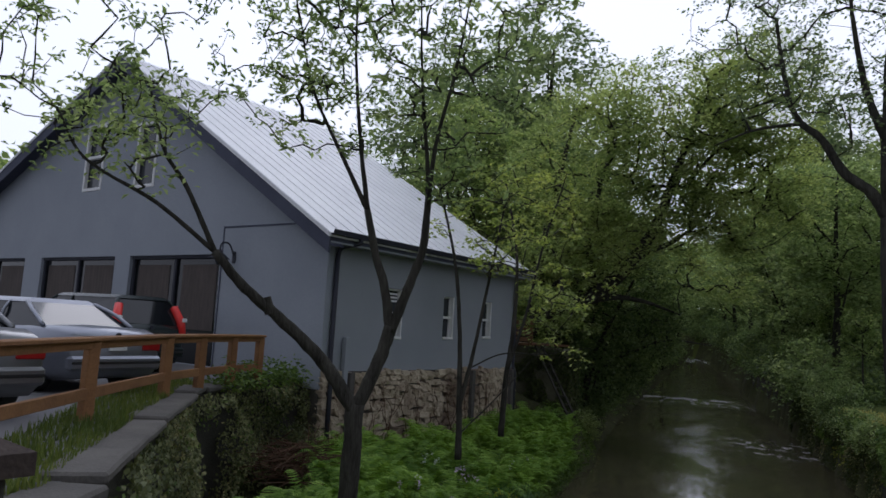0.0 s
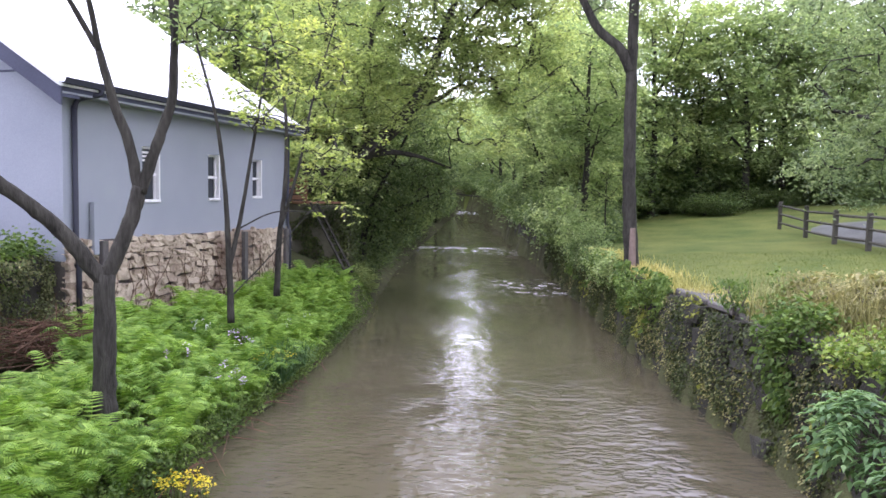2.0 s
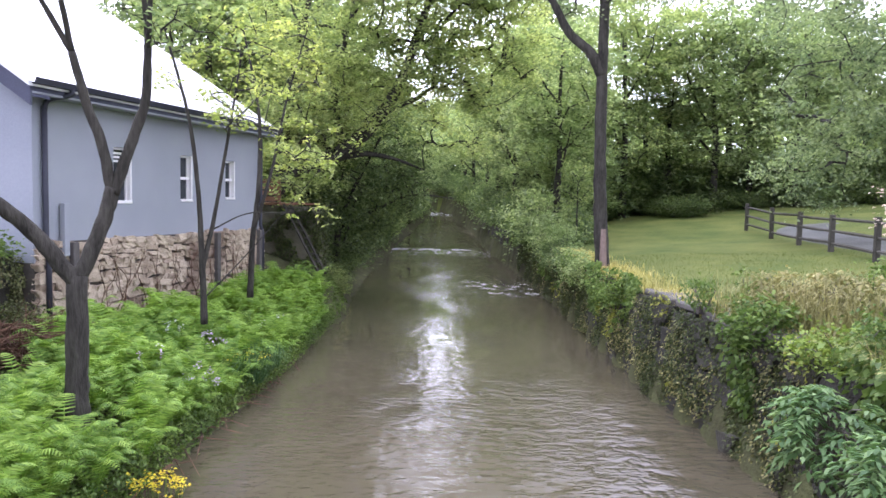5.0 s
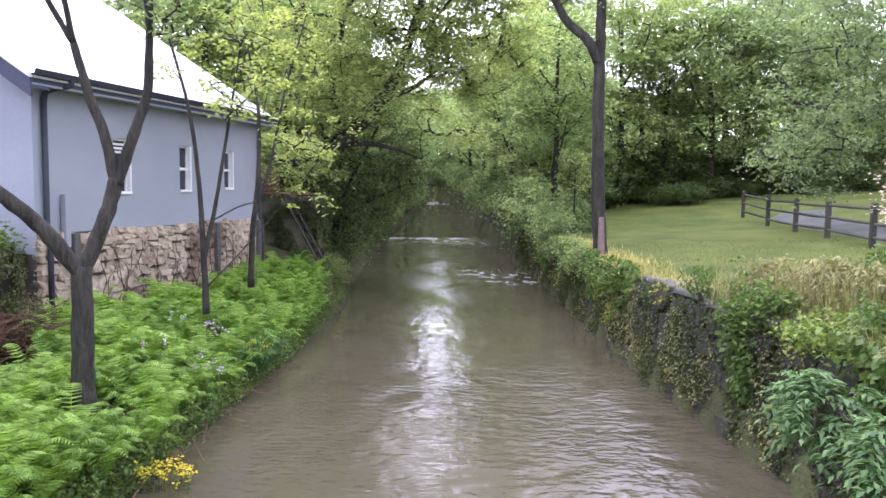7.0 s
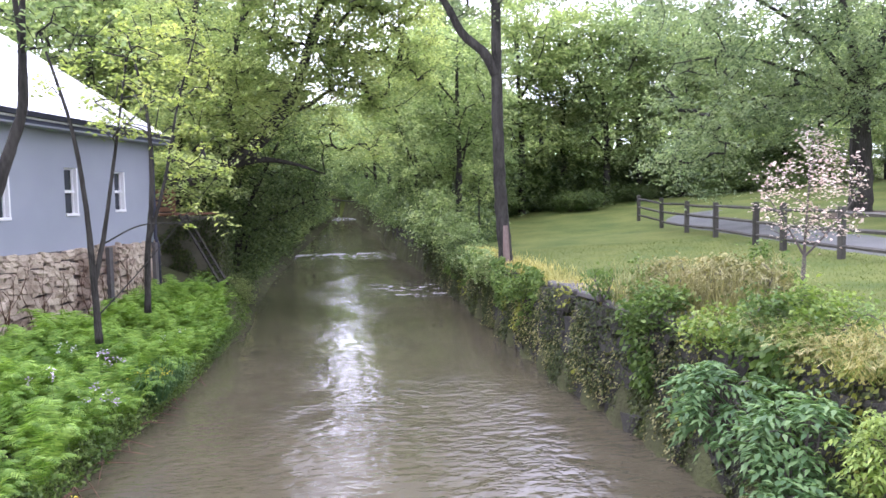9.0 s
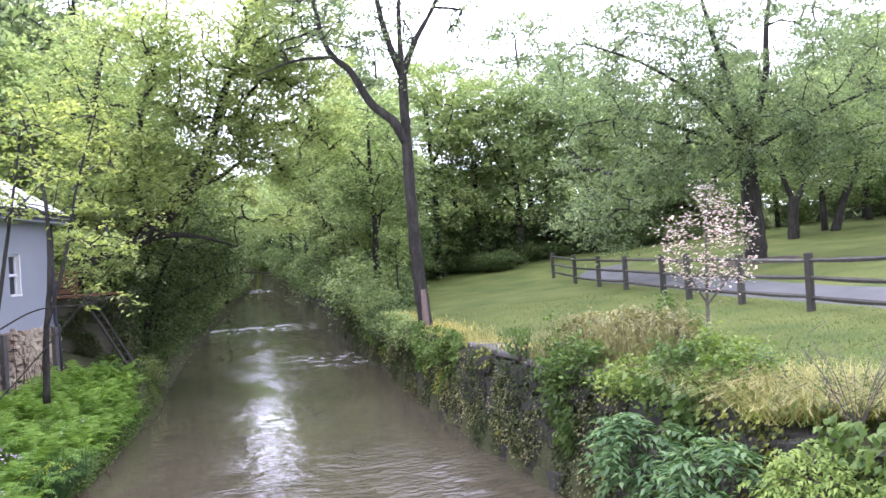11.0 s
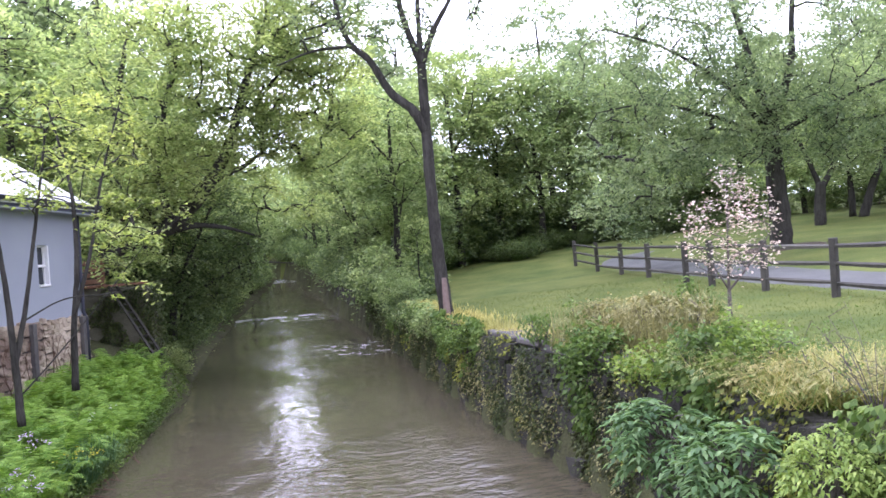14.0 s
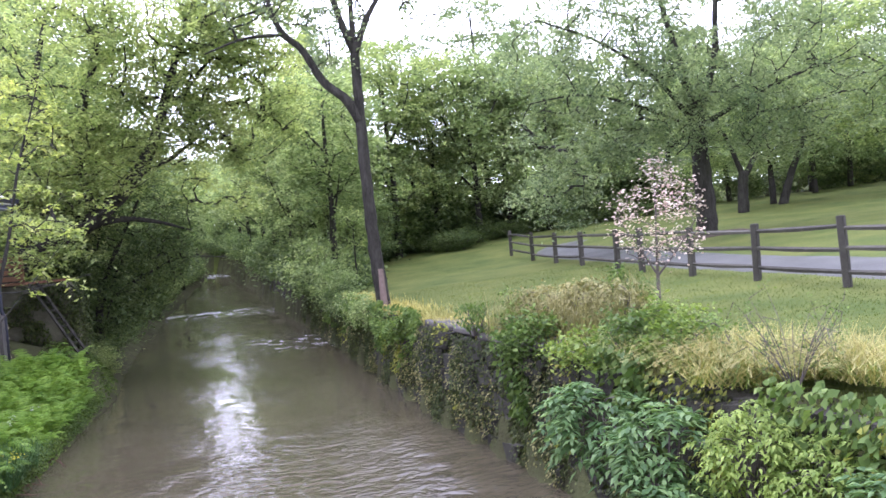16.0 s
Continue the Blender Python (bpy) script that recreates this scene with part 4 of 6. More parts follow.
# ---- leaves that cover ----
def blade_quads(base, length, width, lean=0.35):
    base = np.asarray(base, float)
    k = len(base)
    ang = rng.uniform(0, 2 * np.pi, k)
    h = (length * rng.uniform(0.55, 1.3, k))[:, None]
    side = np.stack([np.cos(ang), np.sin(ang), 0 * ang], 1) * width * 0.5
    tip = np.stack([-np.sin(ang), np.cos(ang), 0 * ang], 1) * rng.normal(lean, 0.25, k)[:, None] + np.array([0, 0, 1.0])
    tip = base + unit(tip) * h
    return np.stack([base - side, base + side, tip + side * 0.15, tip - side * 0.15], 1)


def stuff(name, quads, material, label, category):
    return tagged(new(name, quad_mesh(name, quads, material)), label, category, kind="stuff")


def wall_cover(count, y0, y1, z0, z1, off, size, material, name, label, patch=0.0, droop=0.9, freq=1.0):
    y = rng.uniform(y0, y1, count * 3)
    z = rng.uniform(z0, z1, count * 3)
    keep = np.array([noise.noise((a * freq, b * freq * 0.6, patch * 7.3)) for a, b in zip(y, z)]) > patch
    y, z = y[keep][:count], z[keep][:count]
    bulge = np.array([noise.noise((a * 0.8, b * 0.8, 3.1)) for a, b in zip(y, z)])
    x = right_edge(y) - off * (0.5 + 0.9 * np.clip(bulge + 0.3, 0, 1)) * rng.uniform(0.3, 1.1, len(y)) + 0.06 * z
    return stuff(name, leaf_quads(np.stack([x, y, z], 1), size, 0.65, droop, 0.9, outward=np.array([-0.7, -0.3, -0.2])), material, label, "creeper")


wall_cover(48000, 3.0, 40, 0.02, 1.98, 0.32, 0.062, L_IVY, "ivy", "dark green ivy hanging over the creek wall", -0.32)
wall_cover(3600, 5.0, 32, 0.6, 2.15, 0.5, 0.085, L_IVYGOLD, "golden_creeper", "yellow-green creeper patches on the creek wall", 0.25, freq=0.8)
wall_cover(7500, 3.0, 40, 0.8, 2.3, 0.5, 0.12, L_HERB, "wall_weeds", "green weeds growing out of the creek wall", 0.22, freq=0.7)
wall_cover(6500, 3.0, 34, 0.05, 1.9, 0.4, 0.055, L_TAN, "dry_creeper", "brown dry creeper stems and leaves", 0.1, freq=1.4)

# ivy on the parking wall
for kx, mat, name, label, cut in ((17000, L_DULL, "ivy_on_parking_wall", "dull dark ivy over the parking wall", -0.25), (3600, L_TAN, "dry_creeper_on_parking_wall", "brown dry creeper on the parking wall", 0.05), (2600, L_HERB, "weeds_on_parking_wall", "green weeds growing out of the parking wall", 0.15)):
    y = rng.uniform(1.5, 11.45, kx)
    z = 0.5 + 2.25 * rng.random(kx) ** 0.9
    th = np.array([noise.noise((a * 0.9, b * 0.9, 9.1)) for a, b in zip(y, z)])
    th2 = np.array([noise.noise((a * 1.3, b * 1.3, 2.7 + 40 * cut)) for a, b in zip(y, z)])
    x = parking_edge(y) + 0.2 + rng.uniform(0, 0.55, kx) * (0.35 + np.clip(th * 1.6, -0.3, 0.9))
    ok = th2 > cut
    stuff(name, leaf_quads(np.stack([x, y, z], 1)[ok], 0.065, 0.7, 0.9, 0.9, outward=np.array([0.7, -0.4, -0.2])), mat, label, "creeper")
kx = 1500
y = 8.2 + 3.0 * rng.random(kx)
x = parking_edge(y) + rng.normal(0.1, 0.25, kx)
z = 2.75 + np.abs(rng.normal(0, 0.2, kx))
stuff("wall_top_herbs", leaf_quads(np.stack([x, y, z], 1), 0.12, 0.4, 0.3, 0.7), L_HERB, "green herbs along the wall top", "weeds")

kx = 5000
y = rng.uniform(1.8, 8.5, kx)
x = parking_edge(y) - 0.3 - rng.random(kx) ** 1.5 * 1.3
stuff("rail_grass", blade_quads(np.stack([x, y, np.full(kx, 2.79)], 1), 0.12, 0.025), L_BLADE, "bright grass between rail and wall", "grass")

# old wall's creeper, thick on the face and round its end
kx = 5200
x = rng.uniform(-13.6, -10.6, kx)
z = 1.3 + rng.random(kx) * 2.35
face = np.stack([x, 22.47 - rng.uniform(0, 0.12, kx), z], 1)
keep = np.array([noise.noise((p[0] * 1.6, 3.1, p[2] * 1.6)) for p in face]) > -0.12
kx = 1500
end = np.stack([-10.68 + rng.normal(0, 0.1, kx), rng.uniform(22.4, 23.1, kx), 1.2 + rng.random(kx) * 2.4], 1)
stuff("ivy_on_old_wall", leaf_quads(np.concatenate([face[keep], end]), 0.085, 0.7, 0.9, 0.9, outward=np.array([0.1, -0.8, -0.2])), L_IVY, "creeper over the old wall", "ivy")

# lawn blades
kx = 42000
y = 6 + 22 * rng.random(kx) ** 1.3
x = right_edge(y) + 0.25 + rng.random(kx) * (fence_x(y) + 0.7 - right_edge(y))
stuff("grass", blade_quads(np.stack([x, y, height(x, y) - 0.012], 1), 0.042, 0.02), L_BLADE, "short mown lawn grass", "grass")
kx = 9000
y = rng.uniform(9, 30, kx)
x = right_edge(y) + np.abs(rng.normal(0.2, 0.5, kx))
stuff("edge_grass", blade_quads(np.stack([x, y, height(x, y) - 0.02], 1), 0.2, 0.035, 0.6), L_STRAW, "dry yellowish grass at the wall's edge", "grass")


# ---- shrubs, ferns and herbs ----
def shrub(name, label, at, radii, leaf_mat, leaf=0.1, clumps=40, per=45, spread=0.3, stems=5, bark=None, group="", category="shrub", droop=0.4, aspect=0.55, flat=0.7):
    at = np.asarray(at, float)
    limbs = []
    for s in range(stems):
        a = rng.uniform(0, 6.28)
        out = np.array([math.cos(a) * radii[0] * 0.5, math.sin(a) * radii[1] * 0.5, radii[2] * 1.2])
        limbs.append(([at + np.array([math.cos(a), math.sin(a), 0]) * 0.08 * (s > 0), at + out * 0.5, at + out], 0.025, 0.008))
    return tree(name, label, limbs, [(at + np.array([0, 0, radii[2] * 0.95]), radii, clumps)], leaf_mat, leaf, per, spread, flat, 0.005, bark or M_TWIG, group, aspect, droop, 0.2, category)


def fern_mesh(seed):
    r = np.random.default_rng(seed)
    quads = []
    for f in range(r.integers(9, 13)):
        a = r.uniform(0, 6.28)
        ln, rise = r.uniform(0.6, 0.95), r.uniform(0.85, 1.45)
        out, cr = np.array([math.cos(a), math.sin(a), 0]), np.array([-math.sin(a), math.cos(a), 0])
        n = 22
        t = np.linspace(0.0, 1, n)
        spine = out * (t ** 1.15 * ln * 0.75)[:, None] + np.array([0, 0, 1.0]) * (np.sin(t * 2.0) * rise * ln * 0.75 - 0.12 * t ** 3)[:, None]
        spine = spine + cr * (0.12 * r.normal() * t ** 2)[:, None]
        wide = 0.17 * np.sin(np.pi * np.clip(t * 0.93 + 0.1, 0, 1)) ** 0.8
        for i in range(1, n - 1):
            fw = unit(spine[i + 1] - spine[i - 1])
            up = unit(np.cross(cr, fw)) * -1
            for s in (-1, 1):
                tip = spine[i] + (cr * s * 0.93 + fw * 0.38) * wide[i] - np.array([0, 0, 0.25 * wide[i]])
                hw = fw * 0.018 * ln
                quads.append([spine[i] - hw, spine[i] + hw, tip + hw * 0.25, tip - hw * 0.35])
        quads.append([spine[0] - cr * 0.008, spine[0] + cr * 0.008, spine[n // 2] + cr * 0.005, spine[n // 2] - cr * 0.005])
    return quad_mesh("fern", np.array(quads), L_FERN)


ferns = [fern_mesh(s) for s in range(8)]
placed = 0
spots = []
TRUNKS = [(-7.55, 8.16), (-8.6, 12.7), (-9.4, 15.8)]
tries = 0
while placed < 300 and tries < 6000:
    tries += 1
    y = 3.2 + 17.5 * rng.random() ** 1.1
    dl = 0.25 + 4.6 * rng.random() ** 0.9
    x = float(left_edge(y)) - dl
    if x < -11.3 and y > 10.2 or x < float(parking_edge(y)) + (1.9 if y > 6.3 else 0.8) and y < 10.4:
        continue
    if x < -10.5 and 10.2 < y < 17.5:
        continue
    if any(math.hypot(x - a, y - b) < 0.65 for a, b in TRUNKS) or any(math.hypot(x - a, y - b) < 0.29 for a, b in spots):
        continue
    spots.append((x, y))
    ob = new("fern", ferns[rng.integers(8)])
    s = rng.uniform(0.7, 1.05)
    ob.location, ob.scale, ob.rotation_euler = (x, y, float(height(x, y)) + 0.03), (s, s, s * rng.uniform(0.85, 1.1)), (0, 0, rng.uniform(0, 6.28))
    tagged(ob, "bright green fern on the creek bank", "fern", "ferns on the bank")
    placed += 1

kx = 52000
y = 2.0 + 23 * rng.random(kx) ** 1.15
x = left_edge(y) - 4.9 * rng.random(kx) ** 1.1 - 0.05
ok = ~((x < -11.4) & (y > 11.0)) & ~((x < parking_edge(y) + 1.3) & (y < 11.0))
x, y = x[ok], y[ok]
lump = np.array([noise.noise((a * 1.1, b * 1.1, 2.2)) for a, b in zip(x, y)])
z = height(x, y) + rng.random(len(x)) ** 1.3 * (0.28 + 0.3 * np.clip(lump, -0.5, 1)) * np.clip((left_edge(y) - x) * 1.5 + 0.2, 0.15, 1) * np.where(x < -10.3, 0.6, 1.0)
stuff("bank_herbs", leaf_quads(np.stack([x, y, z], 1), 0.085, 0.5, 0.25, 0.6), L_HERB, "dense green herbs between the ferns", "herbs")
kx = 15000
y = 3.0 + 20 * rng.random(kx)
x = left_edge(y) - 0.2 + np.abs(rng.normal(0, 0.16, kx)) - rng.random(kx) * 0.6
z = 0.08 + rng.random(kx) * 0.45
stuff("bank_edge_herbs", leaf_quads(np.stack([x, y, z], 1), 0.07, 0.55, 0.7, 0.8), L_HERB, "small leaves hanging over the water's edge", "herbs")


def blade_clump(name, label, at, radius, length, width, material, count, category, lean=0.7):
    a, r = rng.uniform(0, 6.28, count), radius * np.sqrt(rng.random(count))
    base = np.stack([at[0] + r * np.cos(a), at[1] + r * np.sin(a), np.full(count, at[2])], 1)
    q = blade_quads(base, length, width, lean)
    # a bent upper half for each blade
    d = q[:, 2:] - q[:, [1, 0]]
    tip = q[:, 2:] + d * 0.5 * np.array([1.6, 1.6, -0.35])
    low = q
    high = np.stack([q[:, 3], q[:, 2], tip[:, 0], tip[:, 1]], 1)
    return tagged(new(name, quad_mesh(name, np.concatenate([low, high]), material)), label, category)


for ax, ay in ((-7.65, 13.2), (-7.8, 13.9), (-7.5, 12.7)):
    blade_clump("iris_clump", "blue-green blade leaves at the water's edge", (ax - 0.1, ay, 0.3), 0.3, 0.55, 0.03, L_BLUE, 220, "iris", 0.45)


def flower_patch(label, at, spread, material, count, tall=0.55, size=0.04):
    ob = thing("wildflower", label, "flower", at, "wildflowers on the bank")
    stems, heads = Geo(), []
    for k in range(count):
        p = np.array([rng.normal(0, spread), rng.normal(0, spread), 0])
        top = p + np.array([rng.normal(0, 0.08), rng.normal(0, 0.08), tall * rng.uniform(0.7, 1.2)])
        stems.tube([p, (p + top) / 2 + rng.normal(0, 0.02, 3), top], [0.006, 0.005, 0.004], 4, False)
        heads.append(top + rng.normal(0, 0.035, (9, 3)))
    tagged(part("stalk", stems, L_HERB, ob), kind="stuff")
    tagged(part("bloom", quad_mesh("bloom", leaf_quads(np.concatenate(heads), size, 0.9, 0.0, 0.4), material), material, ob), kind="stuff")
    return ob


for (fx, fy), m, lab, n, sp in (((-6.05, 7.95), L_YELLOW, "yellow flowering herb at the water's edge", 34, 0.2), ((-7.67, 12.77), L_YELLOW, "yellow flowering herb at the water's edge", 20, 0.2),
                                ((-7.96, 12.0), L_LILAC, "lilac wildflowers among the ferns", 8, 0.14), ((-7.2, 10.6), L_LILAC, "pale lilac wildflowers among the ferns", 8, 0.2),
                                ((-8.93, 12.1), L_WHITE, "white wildflowers among the ferns", 6, 0.2), ((-7.9, 9.9), L_LILAC, "lilac wildflowers among the ferns", 4, 0.15), ((-8.3, 15.1), L_WHITE, "white wildflowers among the ferns", 3, 0.2)):
    flower_patch(lab, (fx, fy, float(height(fx, fy)) + 0.1), sp, m, n, 0.75 if m is not L_YELLOW else 0.45)

shrub("ivy_mound", "mound of dull ivy between the wall and the house corner", (-11.3, 10.7, 0.75), (0.8, 0.5, 0.62), L_DULL, 0.07, 60, 34, 0.22, category="ivy")
# brush pile by the parking wall
brush = Geo()
for k in range(170):
    c = np.array([rng.normal(-10.5, 0.4), rng.normal(9.9, 0.4), 1.15 + 0.5 * rng.random()])
    dr = unit(rng.normal(0, 1, 3) * np.array([1, 1, 0.25])) * rng.uniform(0.3, 0.9)
    brush.tube([c - dr, c + rng.normal(0, 0.06, 3), c + dr], [0.01, 0.008, 0.004], 4, False)
tagged(part("brush_pile", brush, M_BRUSH), "pile of dead reddish-brown twigs by the ivy wall", "brush pile", kind="stuff")
roots = Geo()
for k in range(26):
    yy = rng.uniform(5, 16)
    c = np.array([float(left_edge(yy)) + 0.05, yy, 0.12])
    dr = np.array([rng.normal(0.25, 0.2), rng.normal(0, 0.4), -0.05])
    roots.tube(smooth_path([c - dr * 0.3, c + np.array([0, 0, 0.06]), c + dr], 3), [0.009] * 6 + [0.004], 4, False)
tagged(part("driftwood", roots, M_BRUSH, label=""), "thin driftwood twigs along the water's edge", "driftwood", kind="stuff")

# ---- trees by the creek ----
T = lambda *p: [np.array(q, float) for q in p]
tree("forked_tree", "young forked tree with sparse spring leaves on the bank",
     [(T((-7.55, 8.16, 0.75), (-7.57, 8.17, 1.6), (-7.54, 8.17, 2.9)), 0.168, 0.134),
      (T((-7.54, 8.17, 2.75), (-7.92, 7.8, 3.48), (-8.32, 7.3, 4.05), (-8.6, 6.73, 4.53), (-8.84, 6.31, 5.03)), 0.118, 0.063),
      (T((-8.84, 6.31, 5.03), (-9.12, 5.93, 5.94), (-9.31, 5.63, 6.44), (-9.45, 5.4, 7.3)), 0.042, 0.017),
      (T((-8.84, 6.31, 5.03), (-9.3, 5.6, 5.65), (-9.81, 4.76, 6.16), (-10.0, 4.4, 6.8)), 0.038, 0.013),
      (T((-7.54, 8.17, 2.8), (-7.32, 8.36, 3.51), (-7.2, 8.47, 4.1)), 0.113, 0.097),
      (T((-7.2, 8.47, 4.0), (-7.3, 8.38, 4.69), (-7.44, 8.26, 5.23), (-7.56, 8.14, 5.9)), 0.080, 0.055),
      (T((-7.56, 8.14, 5.9), (-7.85, 7.8, 6.7), (-8.2, 7.4, 7.7), (-8.35, 7.2, 8.6)), 0.042, 0.013),
      (T((-7.56, 8.14, 5.9), (-7.6, 7.9, 7.0), (-7.62, 7.69, 8.27), (-7.6, 7.6, 9.4)), 0.042, 0.013),
      (T((-7.2, 8.47, 4.0), (-7.0, 8.63, 4.78), (-6.87, 8.74, 5.34), (-6.84, 8.76, 6.1)), 0.084, 0.055),
      (T((-6.84, 8.76, 6.0), (-6.84, 8.7, 6.6), (-6.87, 8.45, 8.0), (-6.9, 8.34, 9.3)), 0.046, 0.013),
      (T((-6.84, 8.76, 6.0), (-6.63, 8.6, 7.0), (-6.4, 8.7, 8.2), (-6.2, 8.75, 9.6)), 0.042, 0.013)],
     [((-7.3, 8.0, 8.4), (2.1, 1.7, 2.1), 190), ((-9.5, 5.2, 6.9), (1.1, 1.0, 1.1), 76), ((-9.9, 4.5, 7.5), (1.5, 1.4, 1.6), 80), ((-6.0, 8.9, 7.4), (1.3, 1.2, 1.6), 60), ((-8.6, 7.0, 8.4), (1.6, 1.3, 1.9), 90), ((-6.4, 8.7, 9.2), (2.2, 1.6, 1.8), 110), ((-8.2, 7.5, 9.8), (2.0, 1.6, 1.5), 80)],
     L_SPRING, 0.125, 12, 0.17, 0.6, 0.0055, droop=0.5, aspect=0.42)

tree("young_tree", "slender young tree with yellow-green leaves beside the stone wall",
     [(T((-8.6, 12.7, 1.4), (-8.66, 12.72, 2.6), (-8.75, 12.7, 4.2), (-8.9, 12.6, 5.6), (-9.3, 12.4, 7.3)), 0.075, 0.02),
      (T((-8.66, 12.72, 2.5), (-8.5, 12.9, 3.6), (-8.25, 13.0, 5.2), (-7.95, 13.0, 6.8)), 0.055, 0.018),
      (T((-8.64, 12.71, 1.9), (-8.2, 13.3, 2.6), (-7.6, 14.0, 3.6), (-6.9, 14.4, 4.6)), 0.017, 0.006),
      (T((-8.55, 12.85, 3.3), (-8.0, 13.3, 3.65), (-7.2, 13.6, 3.7), (-6.2, 13.9, 3.9)), 0.018, 0.006)],
     [((-8.3, 12.8, 6.6), (1.5, 1.3, 1.3), 34), ((-6.9, 14.0, 4.2), (1.1, 0.9, 0.7), 9), ((-7.6, 13.4, 5.6), (1.0, 1.0, 0.9), 18)],
     L_FRESH, 0.12, 15, 0.2, 0.5, 0.008, droop=0.3, aspect=0.45, group="young trees beside the house")
tree("young_tree", "slender dark-stemmed young tree beside the house corner",
     [(T((-9.4, 15.8, 1.5), (-9.35, 15.85, 3.0), (-9.25, 15.95, 4.4), (-9.25, 15.9, 6.2), (-9.6, 15.8, 8.0)), 0.085, 0.022),
      (T((-9.33, 15.85, 3.2), (-9.0, 16.1, 4.6), (-8.7, 16.3, 6.4), (-8.3, 16.5, 8.0)), 0.05, 0.015)],
     [((-9.0, 16.0, 7.2), (1.7, 1.5, 1.7), 60), ((-8.0, 16.3, 5.4), (1.3, 1.1, 0.7), 10)],
     L_FRESH, 0.12, 17, 0.22, 0.5, 0.008, droop=0.3, aspect=0.45, group="young trees beside the house")

tree("leaning_tree", "large leaning tree with bright spring leaves over the creek",
     [(T((-14.6, 24.6, 1.9), (-14.3, 24.8, 3.6), (-13.2, 25.0, 4.7), (-11.6, 25.0, 5.45), (-10.5, 25.0, 6.1), (-9.5, 25.0, 7.1), (-8.75, 25.0, 8.3), (-8.2, 25.0, 9.8), (-7.7, 25.0, 11.2), (-7.0, 25.2, 13.0)), 0.42, 0.07),
      (T((-13.6, 24.9, 4.4), (-13.5, 25.3, 7.0), (-13.2, 25.8, 10.0), (-12.6, 26.2, 13.4)), 0.26, 0.06),
      (T((-11.6, 25.0, 5.4), (-10.6, 25.6, 5.7), (-9.6, 26.4, 5.6), (-8.6, 27.6, 5.2)), 0.17, 0.03),
      (T((-9.5, 25.0, 7.1), (-8.2, 25.8, 7.9), (-7.2, 26.6, 9.0), (-6.4, 27.2, 9.6)), 0.1, 0.025),
      (T((-11.0, 25.0, 5.8), (-11.2, 24.8, 7.6), (-10.8, 24.6, 9.6), (-10.2, 24.6, 12.0)), 0.16, 0.04)],
     [((-11.2, 25.6, 10.6), (3.6, 3.0, 4.2), 300), ((-8.2, 26.6, 11.0), (3.4, 3.0, 3.6), 230), ((-11.8, 23.6, 7.6), (2.0, 1.2, 1.8), 70), ((-9.6, 24.0, 8.6), (2.2, 1.0, 2.2), 60), ((-6.2, 28.0, 10.6), (2.6, 2.4, 3.2), 150), ((-8.0, 24.2, 12.6), (2.8, 2.2, 2.0), 80), ((-5.6, 26.2, 13.0), (2.3, 2.2, 2.4), 140), ((-7.2, 25.4, 9.2), (1.5, 1.2, 1.7), 44), ((-7.6, 29.0, 7.2), (1.8, 1.8, 1.6), 50),
      ((-12.6, 26.6, 6.4), (2.4, 2.2, 2.0), 80), ((-11.3, 21.4, 5.0), (1.4, 0.6, 1.2), 26)],
     L_LEAN, 0.17, 56, 0.62, 0.3, 0.013, droop=0.35, aspect=0.45, shell=0.35)

# Shaded low foliage below the leaning tree; the shade is in its leaf colour.
tree("bank_tree", "low-branched tree over the creek bank, its leaves coloured dark as in shade",
     [(T((-12.4, 27.6, 1.2), (-12.2, 27.6, 3.0), (-11.4, 27.8, 5.0), (-10.6, 28.0, 6.6)), 0.16, 0.04), (T((-12.2, 27.6, 2.8), (-10.8, 28.2, 3.6), (-9.6, 29.2, 4.2), (-8.2, 30.6, 4.1)), 0.08, 0.02)],
     [((-11.0, 27.8, 5.2), (2.4, 1.9, 2.4), 170), ((-11.8, 27.4, 2.9), (1.7, 1.4, 1.3), 80), ((-10.4, 29.6, 4.6), (1.6, 1.6, 1.4), 60)],
     L_SHADED, 0.16, 44, 0.5, 0.35, 0.01, droop=0.5, aspect=0.5)

lone = tree("lone_tree", "tall bare-stemmed tree with thin young leaves at the lawn's edge",
     [(T((-1.23, 22.60, 1.90), (-1.37, 22.60, 3.60), (-1.45, 22.60, 5.50), (-1.48, 22.60, 8.30), (-1.48, 22.60, 10.10)), 0.235, 0.14),
      (T((-1.48, 22.60, 7.90), (-1.86, 22.50, 8.60), (-2.51, 22.50, 9.20), (-3.06, 22.40, 10.20), (-3.71, 22.30, 10.90), (-4.06, 22.30, 12.30), (-4.26, 22.20, 14.00)), 0.17, 0.05),
      (T((-3.46, 22.35, 10.70), (-4.76, 22.10, 10.60), (-5.96, 22.00, 10.20)), 0.06, 0.02),
      (T((-1.48, 22.60, 10.00), (-1.96, 22.60, 11.60), (-2.26, 22.50, 13.60), (-2.36, 22.40, 15.40)), 0.13, 0.03),
      (T((-1.48, 22.60, 10.00), (-0.96, 22.70, 11.20), (-0.36, 22.80, 12.20), (0.44, 22.90, 14.00)), 0.12, 0.03),
      (T((-1.48, 22.60, 10.00), (-1.46, 22.60, 12.00), (-1.26, 22.60, 14.60)), 0.11, 0.03)],
     [((-1.56, 22.60, 14.00), (5.4, 3.8, 3.6), 300), ((-3.96, 22.30, 12.40), (2.0, 1.6, 2.0), 46), ((-1.76, 22.60, 10.40), (1.3, 1.2, 0.9), 12)],
     L_GREY, 0.15, 23, 0.32, 0.6, 0.009, droop=0.5, aspect=0.45)
